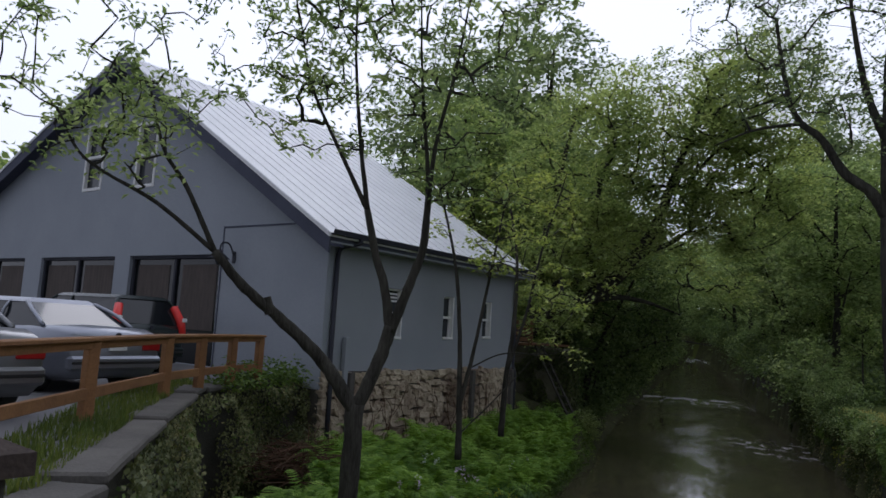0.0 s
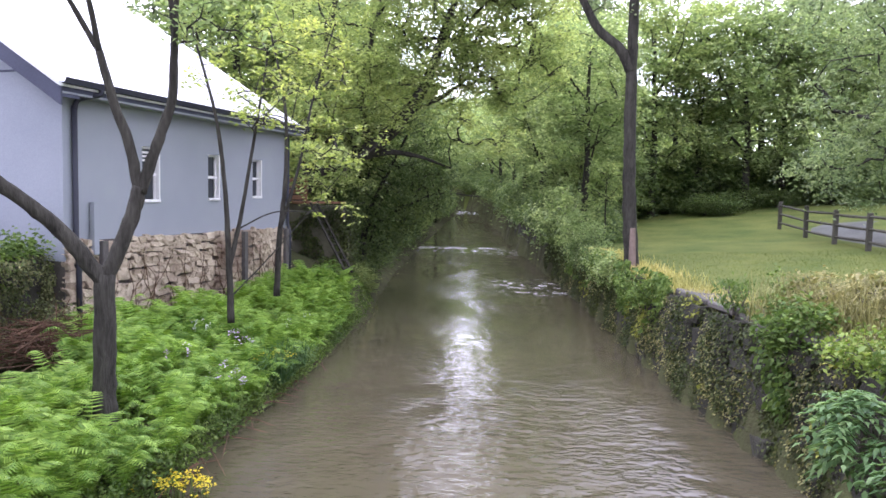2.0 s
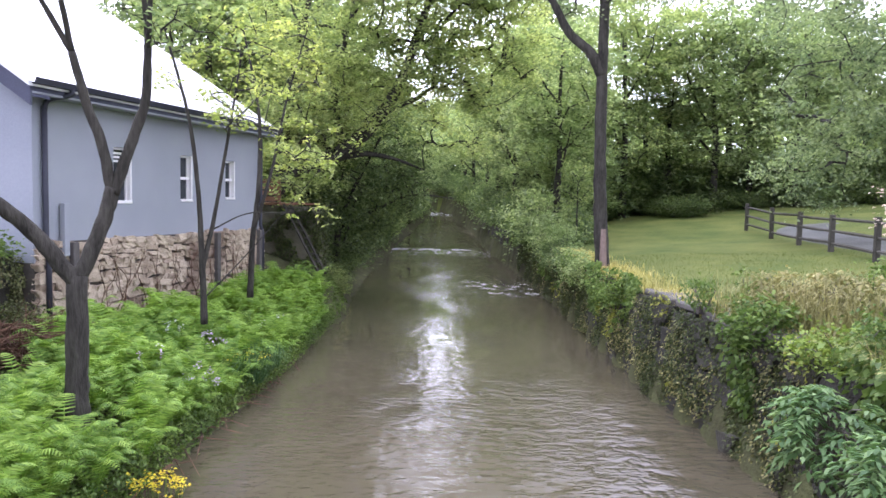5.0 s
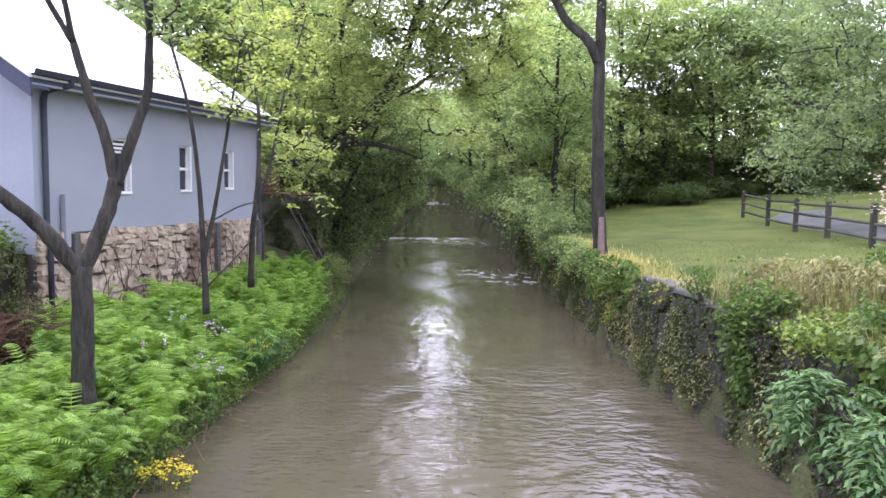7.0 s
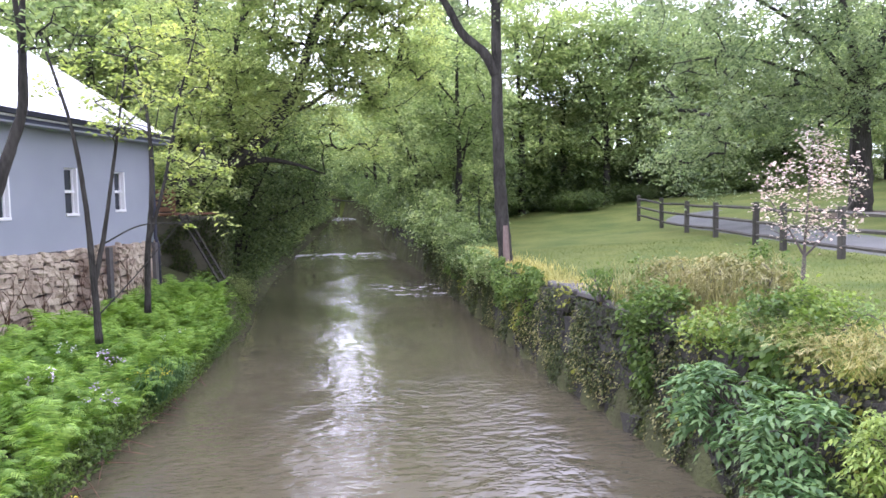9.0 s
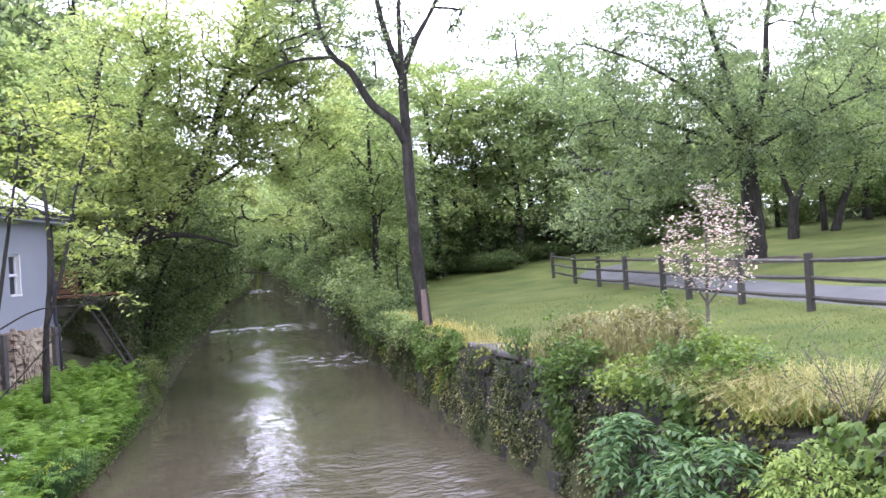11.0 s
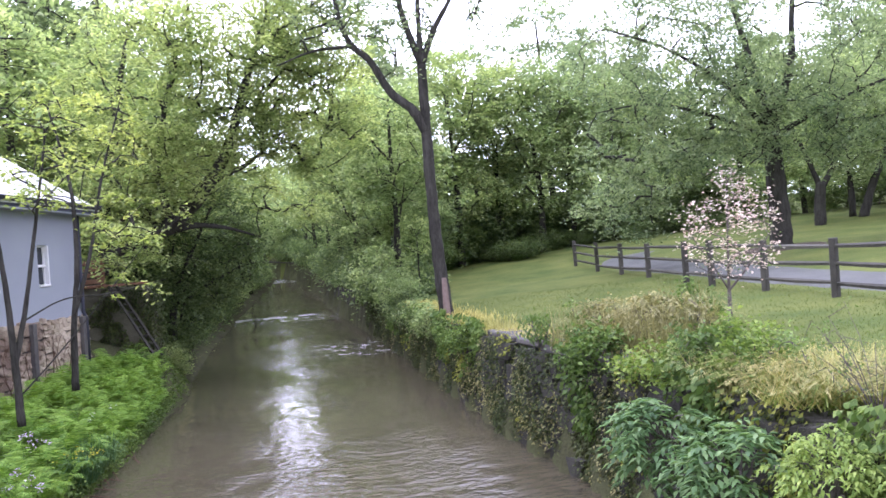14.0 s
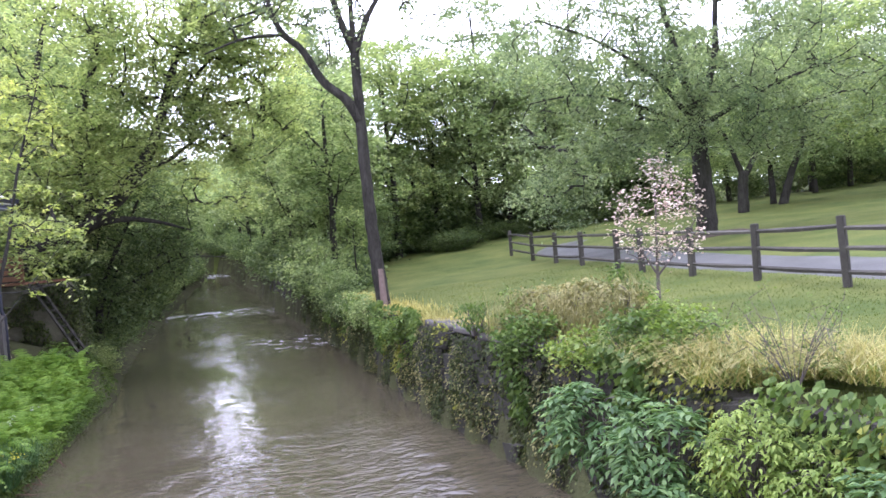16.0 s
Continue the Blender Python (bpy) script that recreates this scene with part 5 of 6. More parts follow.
part("bare_patch", Geo().add([(-0.05 * z + 0.285 * math.cos(a) * s, 0.285 * math.sin(a) * s, z) for z, s in ((0.15, 1.0), (0.6, 0.99), (1.1, 0.98), (1.35, 0.96)) for a in np.linspace(-2.0 + 0.25 * z, -1.1, 6)],
     [(j * 6 + i, j * 6 + i + 1, (j + 1) * 6 + i + 1, (j + 1) * 6 + i) for j in range(3) for i in range(5)]), M_BARE, lone, "pale patch without bark")

tree("shade_tree", "large shade tree with grey-green leaves beside the drive",
     [(T((12.4, 30.7, 3.0), (12.4, 30.7, 5.0), (12.3, 30.7, 8.5)), 0.47, 0.34),
      (T((12.3, 30.7, 8.3), (11.9, 30.8, 10.5), (11.4, 31, 13.0), (10.6, 31, 16.5)), 0.22, 0.05),
      (T((12.3, 30.7, 8.3), (13.2, 30.5, 10.6), (13.5, 30.4, 13.5), (14.4, 30.4, 17.0)), 0.2, 0.05),
      (T((12.3, 30.7, 8.0), (10.5, 30.2, 10.0), (8.2, 29.8, 11.6), (5.6, 29.4, 12.6)), 0.12, 0.03),
      (T((12.3, 30.7, 7.8), (9.8, 30.0, 8.8), (7.2, 29.4, 9.4), (5.0, 29.2, 9.2)), 0.1, 0.02),
      (T((12.3, 30.7, 7.8), (15.2, 30.2, 9.2), (18.2, 29.6, 10.2)), 0.13, 0.03)],
     [((12.6, 30.4, 12.2), (6.4, 5.0, 4.2), 300), ((7.6, 29.6, 11.4), (3.6, 3.0, 3.0), 120), ((6.6, 29.4, 8.0), (2.6, 2.4, 2.0), 70), ((17.4, 29.6, 9.6), (4.2, 3.6, 3.0), 130), ((12.2, 29.0, 8.6), (3.4, 2.2, 2.0), 110), ((9.6, 29.4, 7.0), (2.0, 2.0, 1.2), 36), ((6.6, 31.5, 5.6), (2.4, 2.0, 1.6), 50), ((15.0, 29.4, 7.2), (1.8, 1.6, 1.2), 30)],
     L_GREY, 0.17, 58, 0.62, 0.32, 0.01, droop=0.5, aspect=0.5, shell=0.3)


stub = Geo().tube([(-8.42, 7.1, 4.18), (-8.45, 7.06, 4.3), (-8.47, 7.03, 4.42)], [0.085, 0.08, 0.07], 8)
forked = [o for o in scene.objects if o.name == "forked_tree"][0]
knob = part("limb_stub", stub, M_BARK, forked, "sawn-off stub of a branch")
knob.location = -forked.location
vines = Geo()
for k in range(34):
    y = rng.uniform(12.6, 20.0)
    pts = [(-11.47, y, 1.2)]
    for q in range(5):
        pts.append((-11.46 + rng.normal(0, 0.01), pts[-1][1] + rng.normal(0, 0.14), pts[-1][2] + rng.uniform(0.15, 0.42)))
    vines.tube(smooth_path(pts, 3), np.linspace(0.014, 0.004, 16), 4, False)
tagged(part("dead_vines", vines, M_BRUSH), "thin dead brown vines on the rubble wall", "vine", kind="stuff")


bed = Geo()
ring = np.linspace(0, 2 * np.pi, 25)[:-1]
rim = [(1.0, 0.0), (0.8, 0.07), (0.3, 0.11)]
bed.add([(12.4 + 1.9 * q * math.cos(a) * (1 + 0.08 * math.sin(3 * a)), 30.7 + 1.7 * q * math.sin(a), float(height(12.4 + 1.9 * q * math.cos(a), 30.7 + 1.7 * q * math.sin(a))) + up - 0.02 * (q == 1.0)) for q, up in rim for a in ring],
        [(j * 24 + i, j * 24 + (i + 1) % 24, (j + 1) * 24 + (i + 1) % 24, (j + 1) * 24 + i) for j in range(2) for i in range(24)])
tagged(part("mulch_bed", bed, M_MULCH, smooth=True), "dark brown mulch bed under the shade tree", "mulch bed")


# ---- wood behind ----
def wood_tree(label, seed, tall, leaf_mat, crowns, leaf=0.27, per=46, spread=0.85, lean=0.5):
    a = seed * 1.3
    top = np.array([lean * math.cos(a), lean * math.sin(a), tall * 0.9])
    limbs = [(T((0, 0, -0.3), top * 0.35 + np.array([0.2, 0.1, 0]), top * 0.7, top), 0.25, 0.06)]
    for s in range(4):
        b = a + s * 1.7
        h = top * (0.3 + 0.13 * s)
        limbs.append((T(h, h + np.array([math.cos(b) * 1.3, math.sin(b) * 1.3, 1.2]), h + np.array([math.cos(b) * 2.6, math.sin(b) * 2.6, 3.0])), 0.09, 0.03))
    return tree("woodland_tree", label, limbs, crowns, leaf_mat, leaf, per, spread, 0.3, 0.013, group="trees of the wood", aspect=0.55, shell=0.35)


def shift_out(ob):
    ob.location = (-60, 130, float(height(-60, 130)))
    return ob


kinds = [
    shift_out(wood_tree("tall woodland tree with mid-green spring leaves", 1, 14, L_WOOD, [((0, 0, 10.0), (3.3, 3.3, 4.4), 190), ((0.5, 0, 5.0), (2.8, 2.8, 2.2), 50)])),
    shift_out(wood_tree("woodland tree with light green spring leaves", 2, 12, L_SPRING, [((0, 0, 8.4), (3.2, 3.2, 4.0), 170), ((0, 0.4, 4.0), (2.8, 2.8, 2.2), 60)])),
    shift_out(wood_tree("dark green woodland tree", 3, 11, L_DEEP, [((0, 0, 7.2), (3.0, 3.0, 4.2), 170), ((0, 0, 3.0), (2.8, 2.8, 1.8), 60)])),
    shift_out(wood_tree("tall woodland tree with thin grey-green crown", 4, 17, L_GREY, [((0, 0, 13.0), (3.4, 3.4, 4.4), 130), ((0, 0, 7.0), (2.6, 2.6, 3.4), 50)])),
    shift_out(wood_tree("tall tree arching over the creek with fresh leaves", 5, 13, L_SPRING, [((0, 0, 9.6), (4.0, 4.0, 3.8), 230), ((0, 0, 6.0), (3.0, 3.0, 1.4), 40)])),
]
bushes = [
    shrub("bush", "dense green bush at the water", (-62, 131, float(height(-62, 131))), (1.3, 1.3, 1.0), L_WOOD, 0.17, 70, 30, 0.42, group="bushes of the wood", flat=0.35),
    shrub("bush", "light green bush at the water", (-64, 131, float(height(-64, 131))), (1.2, 1.2, 1.1), L_SPRING, 0.17, 64, 30, 0.42, group="bushes of the wood", flat=0.35),
    # Dark leaves here carry the gloom of the wood's interior as colour.
    shrub("bush", "green undergrowth bush with the wood's shade in its leaf colour", (-66, 131, float(height(-66, 131))), (1.6, 1.6, 1.2), L_SHADED, 0.19, 80, 32, 0.5, group="bushes of the wood", flat=0.35),
]


def put(src, x, y, s, dz=0.0, flat=1.0):
    m = Matrix.Translation((x, y, float(height(x, y)) + dz)) @ Matrix.Rotation(rng.uniform(0, 6.28), 4, "Z") @ Matrix.Diagonal((s, s, s * flat, 1))
    return copy_thing(src, m)


# left bank beyond the house
for y, dl, k, s in ((27, 6.5, 0, 0.95), (29, 2.2, 1, 0.8), (31, 9, 3, 0.95), (33, 3.0, 2, 0.85), (36, 6.5, 0, 1.0), (37, 1.5, 1, 0.75), (41, 3.2, 2, 0.9), (44, 8, 3, 1.0), (46, 2.0, 0, 0.9),
                    (50, 4.5, 1, 1.0), (54, 2.0, 2, 0.9), (58, 5.0, 0, 1.05), (62, 1.8, 1, 0.9), (66, 4.5, 2, 1.0), (72, 2.0, 0, 1.0), (80, 3.5, 1, 1.0), (88, 2.0, 2, 1.1)):
    put(kinds[k], float(left_edge(y)) - max(dl + 0.4, 2.9 * s), y, s * rng.uniform(0.92, 1.08))
# right bank and the wood's edge behind the lawn
for x, y, k, s in ((-6.0, 44, 1, 0.7), (-8.5, 48, 0, 0.85), (-4.5, 50, 2, 0.9), (-1.5, 47.5, 0, 1.0), (1.5, 50, 0, 0.95), (4.0, 49, 1, 1.0), (6.5, 51, 3, 0.8), (9.0, 50, 1, 0.9), (11.5, 52.5, 3, 0.75), (14.0, 54, 1, 0.85),
                    (-11, 53, 1, 0.85), (-14, 60, 2, 0.9), (-17, 68, 0, 1.0), (-21, 78, 1, 1.0), (-27, 90, 2, 1.1), (-32, 100, 0, 1.1), (-33, 134, 1, 1.1), (-38, 138, 2, 1.2), (-29, 131, 0, 1.0),
                    (-6, 57, 3, 1.1), (0, 57, 3, 1.05), (6, 58, 3, 1.1), (11, 60, 3, 1.0), (-10, 66, 0, 1.2), (-3, 43.5, 2, 0.42)):
    put(kinds[k], max(x, float(right_edge(y)) + 2.7 * s) if y < 122 else x, y, s * rng.uniform(0.93, 1.07))
for x, y, q in ((-19.5, 36, 1.25), (-23.5, 38, 1.2), (-27, 34, 1.0)):
    put(kinds[3], x, y, q)
# trees that close over the creek
for y, side, q in ((36, 1, 0.8), (43, -1, 0.85), (50, 1, 1.0), (57, -1, 0.95), (63, 1, 0.95), (69, -1, 0.9), (75, 1, 0.95), (82, -1, 0.95), (88, 1, 0.95), (95, -1, 0.9), (102, 1, 0.95), (110, -1, 0.95), (117, 1, 1.0)):
    x = float(right_edge(y)) + 1.0 if side > 0 else float(left_edge(y)) - 1.0
    put(kinds[4], x, y, q)
for x, y, k, q in ((-46, 131, 4, 1.0), (-41, 136, 4, 1.2), (-36, 133, 4, 1.0), (-31, 130, 4, 1.1), (-34, 142, 1, 1.3), (-40, 146, 0, 1.3)):
    put(kinds[k], x, y, q)
for x in np.arange(-44, -24, 1.4):
    put(bushes[rng.integers(3)], x, 133.5 - 0.35 * (x + 38) + rng.normal(0, 0.8), rng.uniform(1.2, 2.0), 0.6)
# trees on the rise to the right
for x, y, k, s in ((22, 44, 1, 0.8), (27, 40, 0, 0.95), (20, 56, 3, 0.9), (30, 54, 1, 1.0), (26, 66, 0, 1.1), (34, 46, 2, 1.0), (36, 62, 0, 1.2), (15, 74, 3, 1.0), (22, 80, 0, 1.2), (27.5, 33, 1, 0.8), (32, 30, 0, 0.9), (42, 52, 1, 1.2), (16.5, 53, 2, 0.7), (21, 52, 0, 0.75), (24, 55, 2, 0.8), (28, 50, 2, 0.8), (33, 54, 1, 0.9), (38, 46, 0, 0.9), (31, 60, 3, 1.0), (40, 58, 2, 1.0)):
    put(kinds[k], x, y, s)
for y in np.arange(25.5, 130, 1.6):
    q = rng.uniform(0.5, 0.9) * (1 + 0.008 * (y - 20))
    put(bushes[2 if y < 60 else rng.integers(3)], float(left_edge(y)) - 1.5 * q - rng.uniform(0.1, 0.8), y, q, -0.1)
for y in np.arange(25.5, 130, 1.4):
    q = rng.uniform(0.4, 0.6) if y < 33 else rng.uniform(0.9, 1.45) * (1 + 0.005 * (y - 28))
    put(bushes[rng.choice([0, 2, 2, 2, 1])], float(right_edge(y)) + (rng.uniform(0.15, 0.4) if y < 33 else 1.15 * q + rng.uniform(0.0, 0.6)), y, q, -0.75 if y < 33 else -1.0)
# low undergrowth along the wood's edge
for x in np.arange(-5, 18, 1.1):
    put(bushes[2], x, 47.5 + 0.25 * max(x, 0) + rng.normal(0, 1.2), rng.uniform(0.35, 0.9), 0, 0.8)
    put(bushes[2], x, 50.5 + 0.25 * max(x, 0) + rng.normal(0, 1.2), rng.uniform(1.2, 1.8))
for y in np.arange(30, 70, 2.2):
    put(bushes[2], float(left_edge(y)) - rng.uniform(3.5, 6), y, rng.uniform(1.3, 2.0))
    if y > 44:
        put(bushes[2], float(right_edge(max(y, 46))) + rng.uniform(3.5, 6), max(y, 46), rng.uniform(1.3, 2.0))
for x, y, k, s in ((-5.2, 41.5, 0, 0.42), (-16.5, 31, 1, 1.1), (-18.8, 38, 3, 1.0), (-21, 46, 0, 1.1), (-8.2, 54, 1, 1.15), (-8.8, 60, 3, 1.1)):
    put(kinds[k], x, y, s)

for x in np.arange(15, 44, 1.7):
    put(bushes[2 if x % 3 < 2 else 0], x, 54 + 0.1 * x + rng.normal(0, 1.5), rng.uniform(0.9, 1.6))

# a far belt of woods closes the valley
kx = 60000
a = rng.uniform(-1.3, 1.1, kx)
r = np.where(a < 0.3, rng.uniform(98, 175, kx), rng.uniform(120, 165, kx))
x, y = r * np.sin(a), r * np.cos(a)
top = 13 + 5 * np.array([noise.noise((q * 9, 0.3, 1.7)) for q in a]) + 3 * np.array([noise.noise((q * 40, 4.3, 0.7)) for q in a])
z = height(x, y) + rng.random(kx) ** 0.8 * top
open_water = (x > left_edge(y) - 2) & (x < right_edge(y) + 2) & (y < 132)
x, y, z = x[~open_water], y[~open_water], z[~open_water]
stuff("far_woods", leaf_quads(np.stack([x, y, z], 1), 1.3, 0.7, 0.3, 0.8), L_WOOD, "distant belt of spring woodland", "woods")

small = tree("sapling", "small round-headed sapling on the lawn", [(T((-3.1, 33.9, float(height(-3.1, 33.9)) - 0.1), (-3.1, 33.9, 3.6), (-3.1, 33.9, 5.0)), 0.05, 0.02)], [((-3.1, 33.9, 4.9), (1.0, 1.0, 1.0), 40)], L_WOOD, 0.14, 40, 0.35)
tree("twin_tree", "dark twin-stemmed tree on the mown rise", [(T((18.7, 41, float(height(18.7, 41)) - 0.2), (18.8, 41, 5.6), (18.9, 41, 6.4)), 0.32, 0.26), (T((18.9, 41, 6.0), (18.2, 41, 8.0), (17.4, 41, 10)), 0.17, 0.06), (T((18.9, 41, 6.0), (20.0, 41, 8.0), (21, 41, 10)), 0.17, 0.06)],
     [((18.5, 41, 10.5), (4.2, 3.6, 3.4), 130)], L_SPRING, 0.2, 60, 0.7)
tree("slanting_tree", "dark tree leaning over the mown rise", [(T((22.0, 43, float(height(22.0, 43)) - 0.2), (22.8, 43, 6.4), (24.0, 43, 9.0)), 0.28, 0.13)], [((24.5, 43, 10.5), (3.6, 3.2, 3.0), 90)], L_WOOD, 0.2, 60, 0.7)
shed = thing("shed", "low grey-blue outbuilding beyond the trees", "shed", (18.3, 68, float(height(18.3, 68))))
part("walls", Geo().box(-3, 3, -2, 2, -0.3, 2.2), M_FRONT, shed)
part("roof", Geo().prism([(-3.3, 2.2), (3.3, 2.2), (0, 3.6)], -2.3, 2.3), M_TRIM, shed)

# ---- dogwood on the lawn ----
dz = float(height(4.58, 13.8))
dog = tree("dogwood", "small dogwood with pale pink blossom on the lawn",
           [(T((4.58, 13.8, dz - 0.05), (4.6, 13.8, dz + 0.5), (4.62, 13.8, dz + 1.0), (4.7, 13.78, dz + 2.6)), 0.05, 0.015), (T((4.6, 13.8, dz + 0.75), (4.3, 13.85, dz + 1.3), (3.95, 13.9, dz + 1.9)), 0.022, 0.008), (T((4.6, 13.8, dz + 0.7), (5.0, 13.7, dz + 1.2), (5.4, 13.6, dz + 1.8)), 0.022, 0.008)],
           [((4.65, 13.75, dz + 1.85), (1.0, 0.9, 0.95), 80), ((4.7, 13.75, dz + 2.6), (0.35, 0.35, 0.35), 16)], L_HERB, 0.05, 7, 0.12, 0.5, 0.005, bark=M_TWIG)
crown = [c for c in dog.children if c.name.startswith("crown")][0]
co = np.empty(len(crown.data.vertices) * 3)
crown.data.vertices.foreach_get("co", co)
co = co.reshape(-1, 4, 3).mean(1)
co = co[rng.permutation(len(co))[:250]]
petals = np.repeat(co, 5, 0) + rng.normal(0, 0.1, (len(co) * 5, 3)) + np.array([0, 0, 0.03])
part("blossom", quad_mesh("blossom", leaf_quads(petals, 0.072, 0.75, 0.0, 0.3), L_PETAL), L_PETAL, dog, "pale pink open flowers")

# ---- growth along the right-hand wall ----
def compound_shrub(label, at, radii, clumps, mat, leaf):
    """Shrub of large pinnate leaves: leaflets in pairs along drooping stalks."""
    at = np.asarray(at, float)
    ob = thing("broadleaf_shrub", label, "shrub", at, "broad-leaved shrubs on the wall")
    stems, q = Geo(), []
    for k in range(clumps):
        u = unit(rng.normal(0, 1, 3) + np.array([-0.25, -0.2, 0.4]))
        tip = u * np.asarray(radii) * rng.uniform(0.6, 1.0) + np.array([0, 0, radii[2] * 0.6])
        root = np.array([rng.normal(0, 0.1), rng.normal(0, 0.1), -0.3])
        if k % 3 == 0:
            stems.tube(smooth_path([root, tip * 0.5 + np.array([0, 0, 0.15]), tip], 3), np.linspace(0.016, 0.006, 7), 4, False)
        for s in range(3):
            a = rng.uniform(0, 6.28)
            out = unit(np.array([math.cos(a), math.sin(a), rng.normal(-0.1, 0.2)]) + u * 0.6)
            cr = unit(np.cross(out, [0, 0, 1.0]))
            ln = rng.uniform(1.7, 2.5) * leaf
            for i in range(4):
                p = tip + out * ln * (0.25 + 0.25 * i) - np.array([0, 0, 0.05 * i * i * 0.3])
                ends = [out] if i == 3 else [cr * 0.85 + out * 0.5, -cr * 0.85 + out * 0.5]
                for e in ends:
                    e = unit(e + np.array([0, 0, -0.3]))
                    sd = unit(np.cross(e, [0, 0, 1.0])) * leaf * rng.uniform(0.17, 0.23)
                    L = leaf * rng.uniform(0.8, 1.2)
                    q.append([p, p + e * L * 0.5 + sd + np.array([0, 0, 0.012]), p + e * L - np.array([0, 0, 0.02]), p + e * L * 0.5 - sd + np.array([0, 0, 0.012])])
    tagged(part("stalk", stems, M_TWIG, ob), kind="stuff")
    part("leaves", quad_mesh("leaves", np.array(q), mat), mat, ob)
    return ob


compound_shrub("shrub of broad pinnate leaves hanging over the wall", (2.05, 8.9, 1.35), (0.5, 0.6, 0.42), 46, L_BIGLEAF, 0.135)
compound_shrub("shrub of broad pinnate leaves hanging over the wall", (2.5, 7.6, 1.2), (0.55, 0.6, 0.5), 52, L_BIGLEAF, 0.135)
compound_shrub("shrub of broad pinnate leaves low on the wall", (2.4, 6.8, 0.75), (0.5, 0.55, 0.45), 40, L_BIGLEAF, 0.13)
compound_shrub("yellow-green leafy shrub growing from the wall", (3.1, 6.75, 1.35), (0.5, 0.5, 0.5), 84, L_YOUNG, 0.078)
compound_shrub("yellow-green leafy shrub growing from the wall", (3.55, 6.1, 1.3), (0.55, 0.5, 0.42), 78, L_YOUNG, 0.078)
compound_shrub("green leafy shrub growing from the wall", (3.7, 5.3, 1.2), (0.6, 0.6, 0.42), 50, L_BIGLEAF, 0.11)
shrub("shrub", "mixed green weeds at the wall's edge", (1.75, 11.9, 1.85), (0.55, 0.6, 0.4), L_HERB, 0.09, 40, 45, 0.2)
shrub("shrub", "mixed green weeds at the wall's edge", (2.6, 10.4, 1.85), (0.7, 0.7, 0.35), L_YOUNG, 0.09, 45, 45, 0.22)
for at, n in (((2.1, 12.9, 2.1), 240), ((2.7, 12.3, 2.2), 240), ((3.1, 11.6, 2.2), 240), ((1.7, 13.4, 2.05), 140), ((3.4, 12.4, 2.3), 180)):
    blade_clump("weed_clump", "tan-green tall weeds at the lawn's edge", at, 0.55, 0.7, 0.022, L_TAN, n, "weeds", 0.35)
    shrub("weed", "tall tan-green weed at the lawn's edge", (at[0] + 0.1, at[1] + 0.1, at[2]), (0.5, 0.5, 0.45), L_TAN if n > 200 else L_HERB, 0.085, 34, 26, 0.16, category="weed")
for at, n in (((3.75, 8.7, 2.15), 300), ((4.2, 7.9, 2.15), 380), ((3.6, 8.2, 2.05), 240), ((4.7, 7.0, 2.2), 320), ((3.2, 9.5, 2.1), 130)):
    blade_clump("straw_grass_clump", "pale yellow arching grass clump by the wall", at, 0.6, 0.55, 0.014, L_STRAW, int(n * 2.2), "grass clump", 1.35)
    blade_clump("green_grass_clump", "light green grass among the straw", at, 0.6, 0.46, 0.014, L_YOUNG, n, "grass clump", 1.5)
shrub("shrub", "yellow-green leafy shrub among the straw grass", (3.3, 9.3, 2.0), (0.55, 0.55, 0.45), L_YOUNG, 0.08, 36, 40, 0.2)
shrub("shrub", "yellow-green leafy shrub among the straw grass", (2.85, 9.9, 1.95), (0.5, 0.5, 0.4), L_HERB, 0.08, 34, 40, 0.2)
shrub("shrub", "yellow-green leafy shrub among the straw grass", (3.55, 8.7, 2.0), (0.45, 0.45, 0.4), L_HERB, 0.075, 22, 30, 0.2)
tw = thing("twiggy_shrub", "thin bare-twigged shrub with tiny leaves", "shrub", (3.75, 7.15, 2.05))
g, tips = Geo(), []
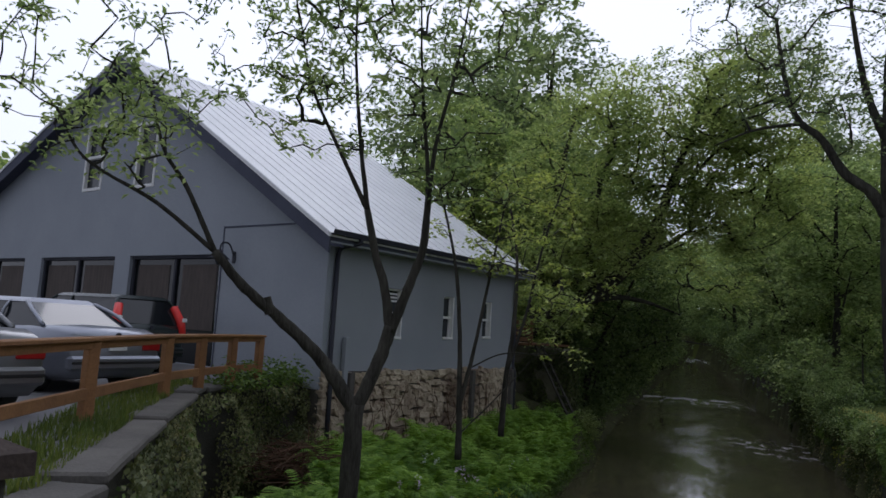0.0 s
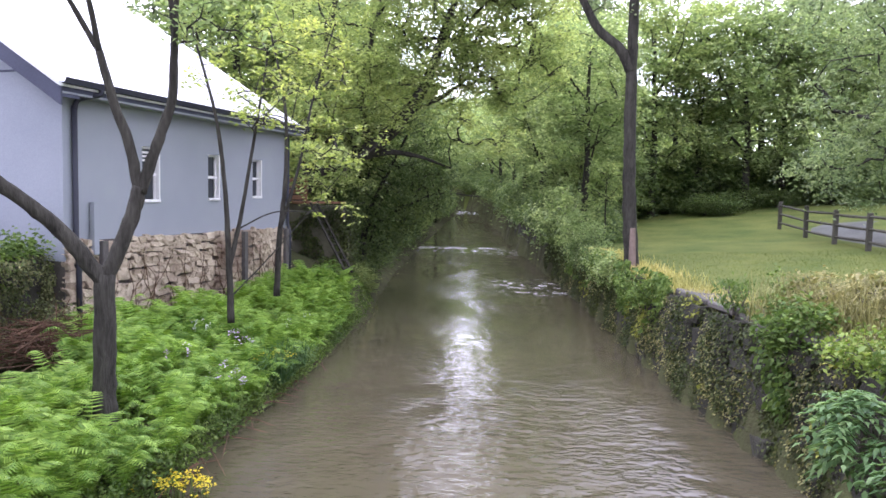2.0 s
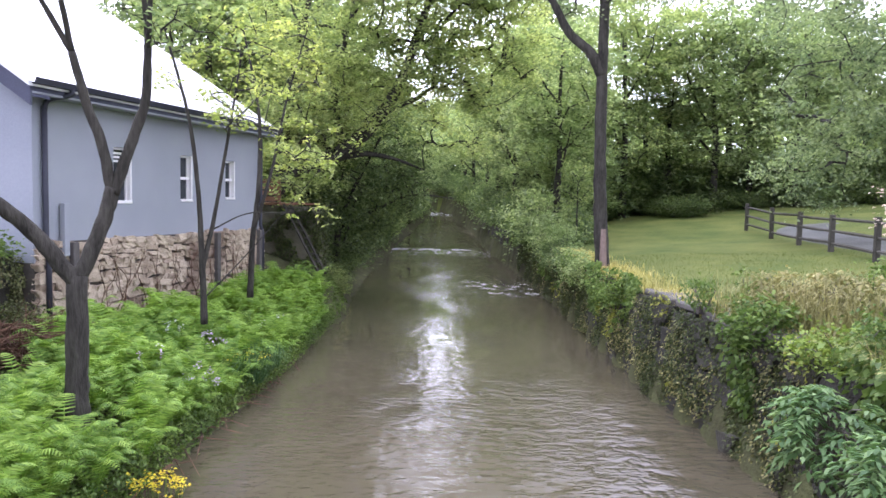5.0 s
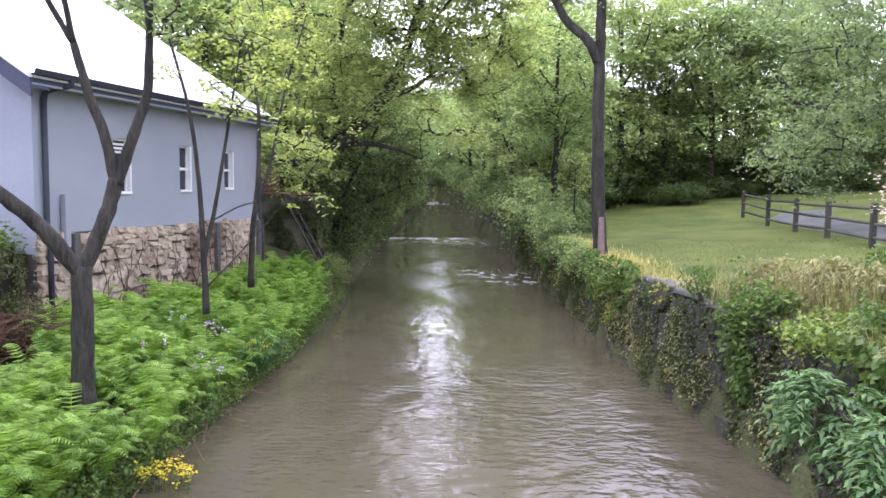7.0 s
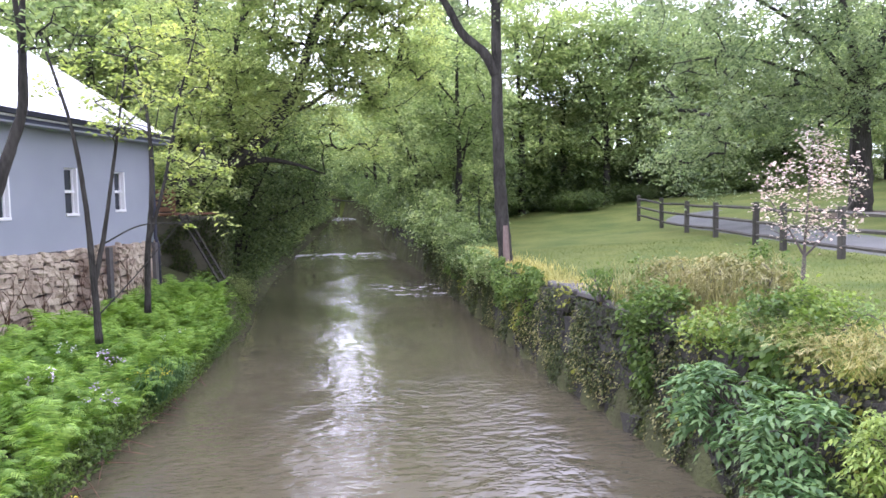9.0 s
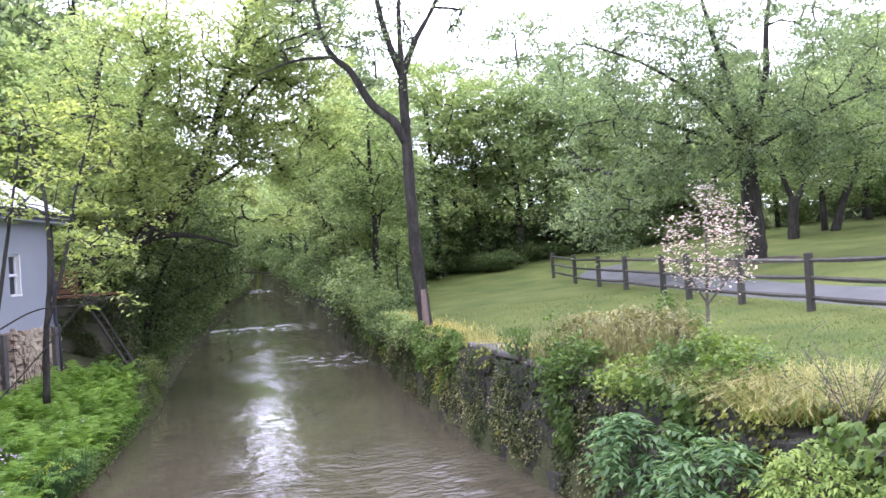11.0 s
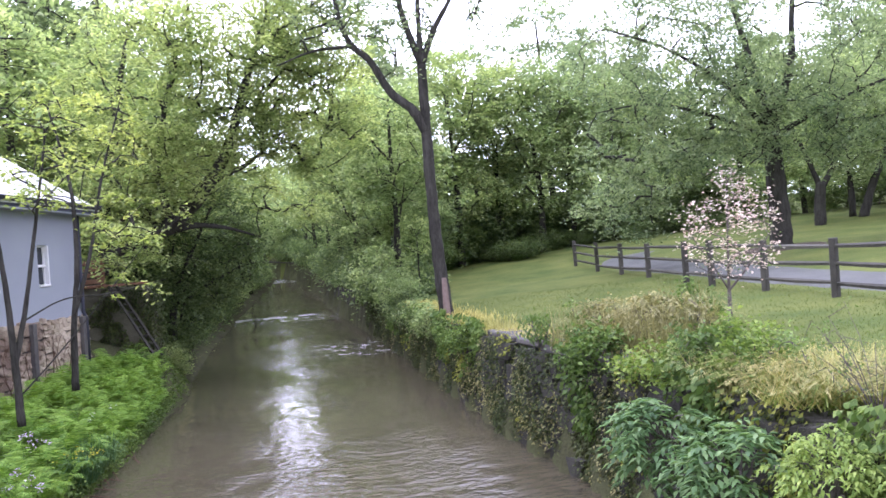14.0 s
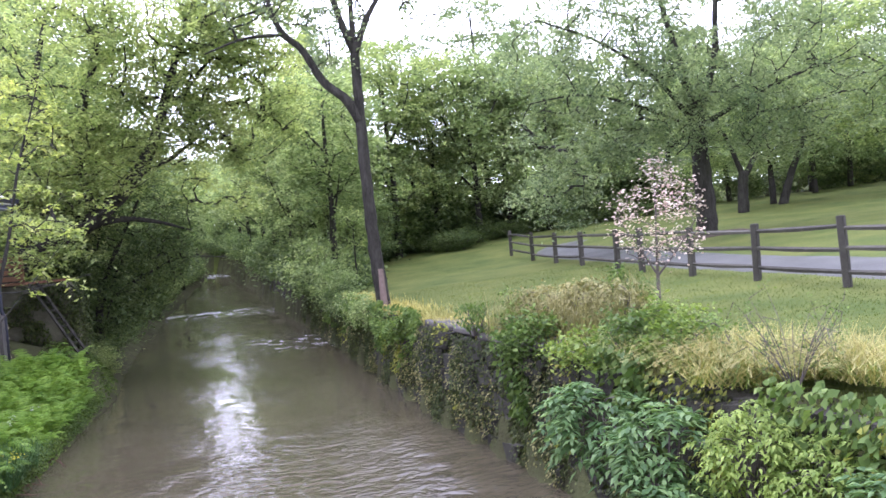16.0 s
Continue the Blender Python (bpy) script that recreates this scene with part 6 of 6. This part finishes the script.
for k in range(16):
    a = rng.uniform(0, 6.28)
    top = np.array([math.cos(a) * 0.55, math.sin(a) * 0.45, rng.uniform(0.6, 1.05)])
    g.tube(smooth_path([(0, 0, 0), top * 0.5 + np.array([0, 0, 0.1]), top], 4), np.linspace(0.007, 0.002, 9), 4, False)
    for s in range(5):
        t = rng.uniform(0.4, 1)
        e = top * t + rng.normal(0, 0.14, 3)
        g.tube([top * t, e], [0.004, 0.002], 3, False)
        tips.append(e + rng.normal(0, 0.04, (7, 3)))
tagged(part("twig", g, M_TWIG, tw), kind="stuff")
part("leaves", quad_mesh("leaves", leaf_quads(np.concatenate(tips), 0.035), L_HERB), L_HERB, tw)
shrub("willow_sprout", "drooping young sprout on the coping", (1.05, 13.9, 2.05), (0.36, 0.36, 0.36), L_HERB, 0.13, 22, 18, 0.12, 3, aspect=0.25, droop=1.2)
for y, dx, m, s in ((23.4, -0.1, L_SPRING, 0.6), (18.6, -0.2, L_HERB, 0.45), (20.2, -0.15, L_HERB, 0.5), (25.0, -0.1, L_HERB, 0.6)):
    shrub("wall_shrub", "leafy shrub growing from the creek wall", (float(right_edge(y)) + dx, y, 1.35), (s, s, s * 0.8), m, 0.1, 34, 34, 0.22)

# ---- rubble stones of the house base, laid in uneven courses ----
base = [c for c in house.children if c.name.startswith("base_core")][0]
z, row = 0.95, 0
while z < 2.98 and row < 21:
    h = min(rng.uniform(0.09, 0.16), 3.0 - z)
    if h < 0.08:
        break
    y = Y0 + 0.02
    while y < Y1 - 0.05:
        w = min(rng.choice([rng.uniform(0.14, 0.24), rng.uniform(0.22, 0.46)]), Y1 - y)
        if w > 0.09:
            piece("stone", stone_meshes[rng.integers(12)], base, (XE + rng.normal(0, 0.012), y + w / 2, z + h / 2 + rng.normal(0, 0.03)), (0.2, w * rng.uniform(0.92, 1.04), h * rng.uniform(0.88, 1.2)), (rng.normal(0, 0.07), rng.normal(0, 0.025), rng.normal(0, 0.025)))
        y += w
    z += h
    row += 1

for hx, hy, hs in ((-3.4, 31.5, 0.62), (-4.2, 33.0, 0.85), (-4.6, 35.5, 1.15), (-5.6, 38.5, 1.35)):
    put(bushes[1], hx, hy, hs, -0.3, 1.05)
for hx, hy, hs in ((-11.0, 23.9, 0.42), (-11.2, 24.8, 0.45), (-11.9, 25.2, 0.5), (-11.7, 26.2, 0.42), (-12.4, 27.4, 0.5)):
    put(bushes[0], hx, hy, hs, -0.05, 0.8)
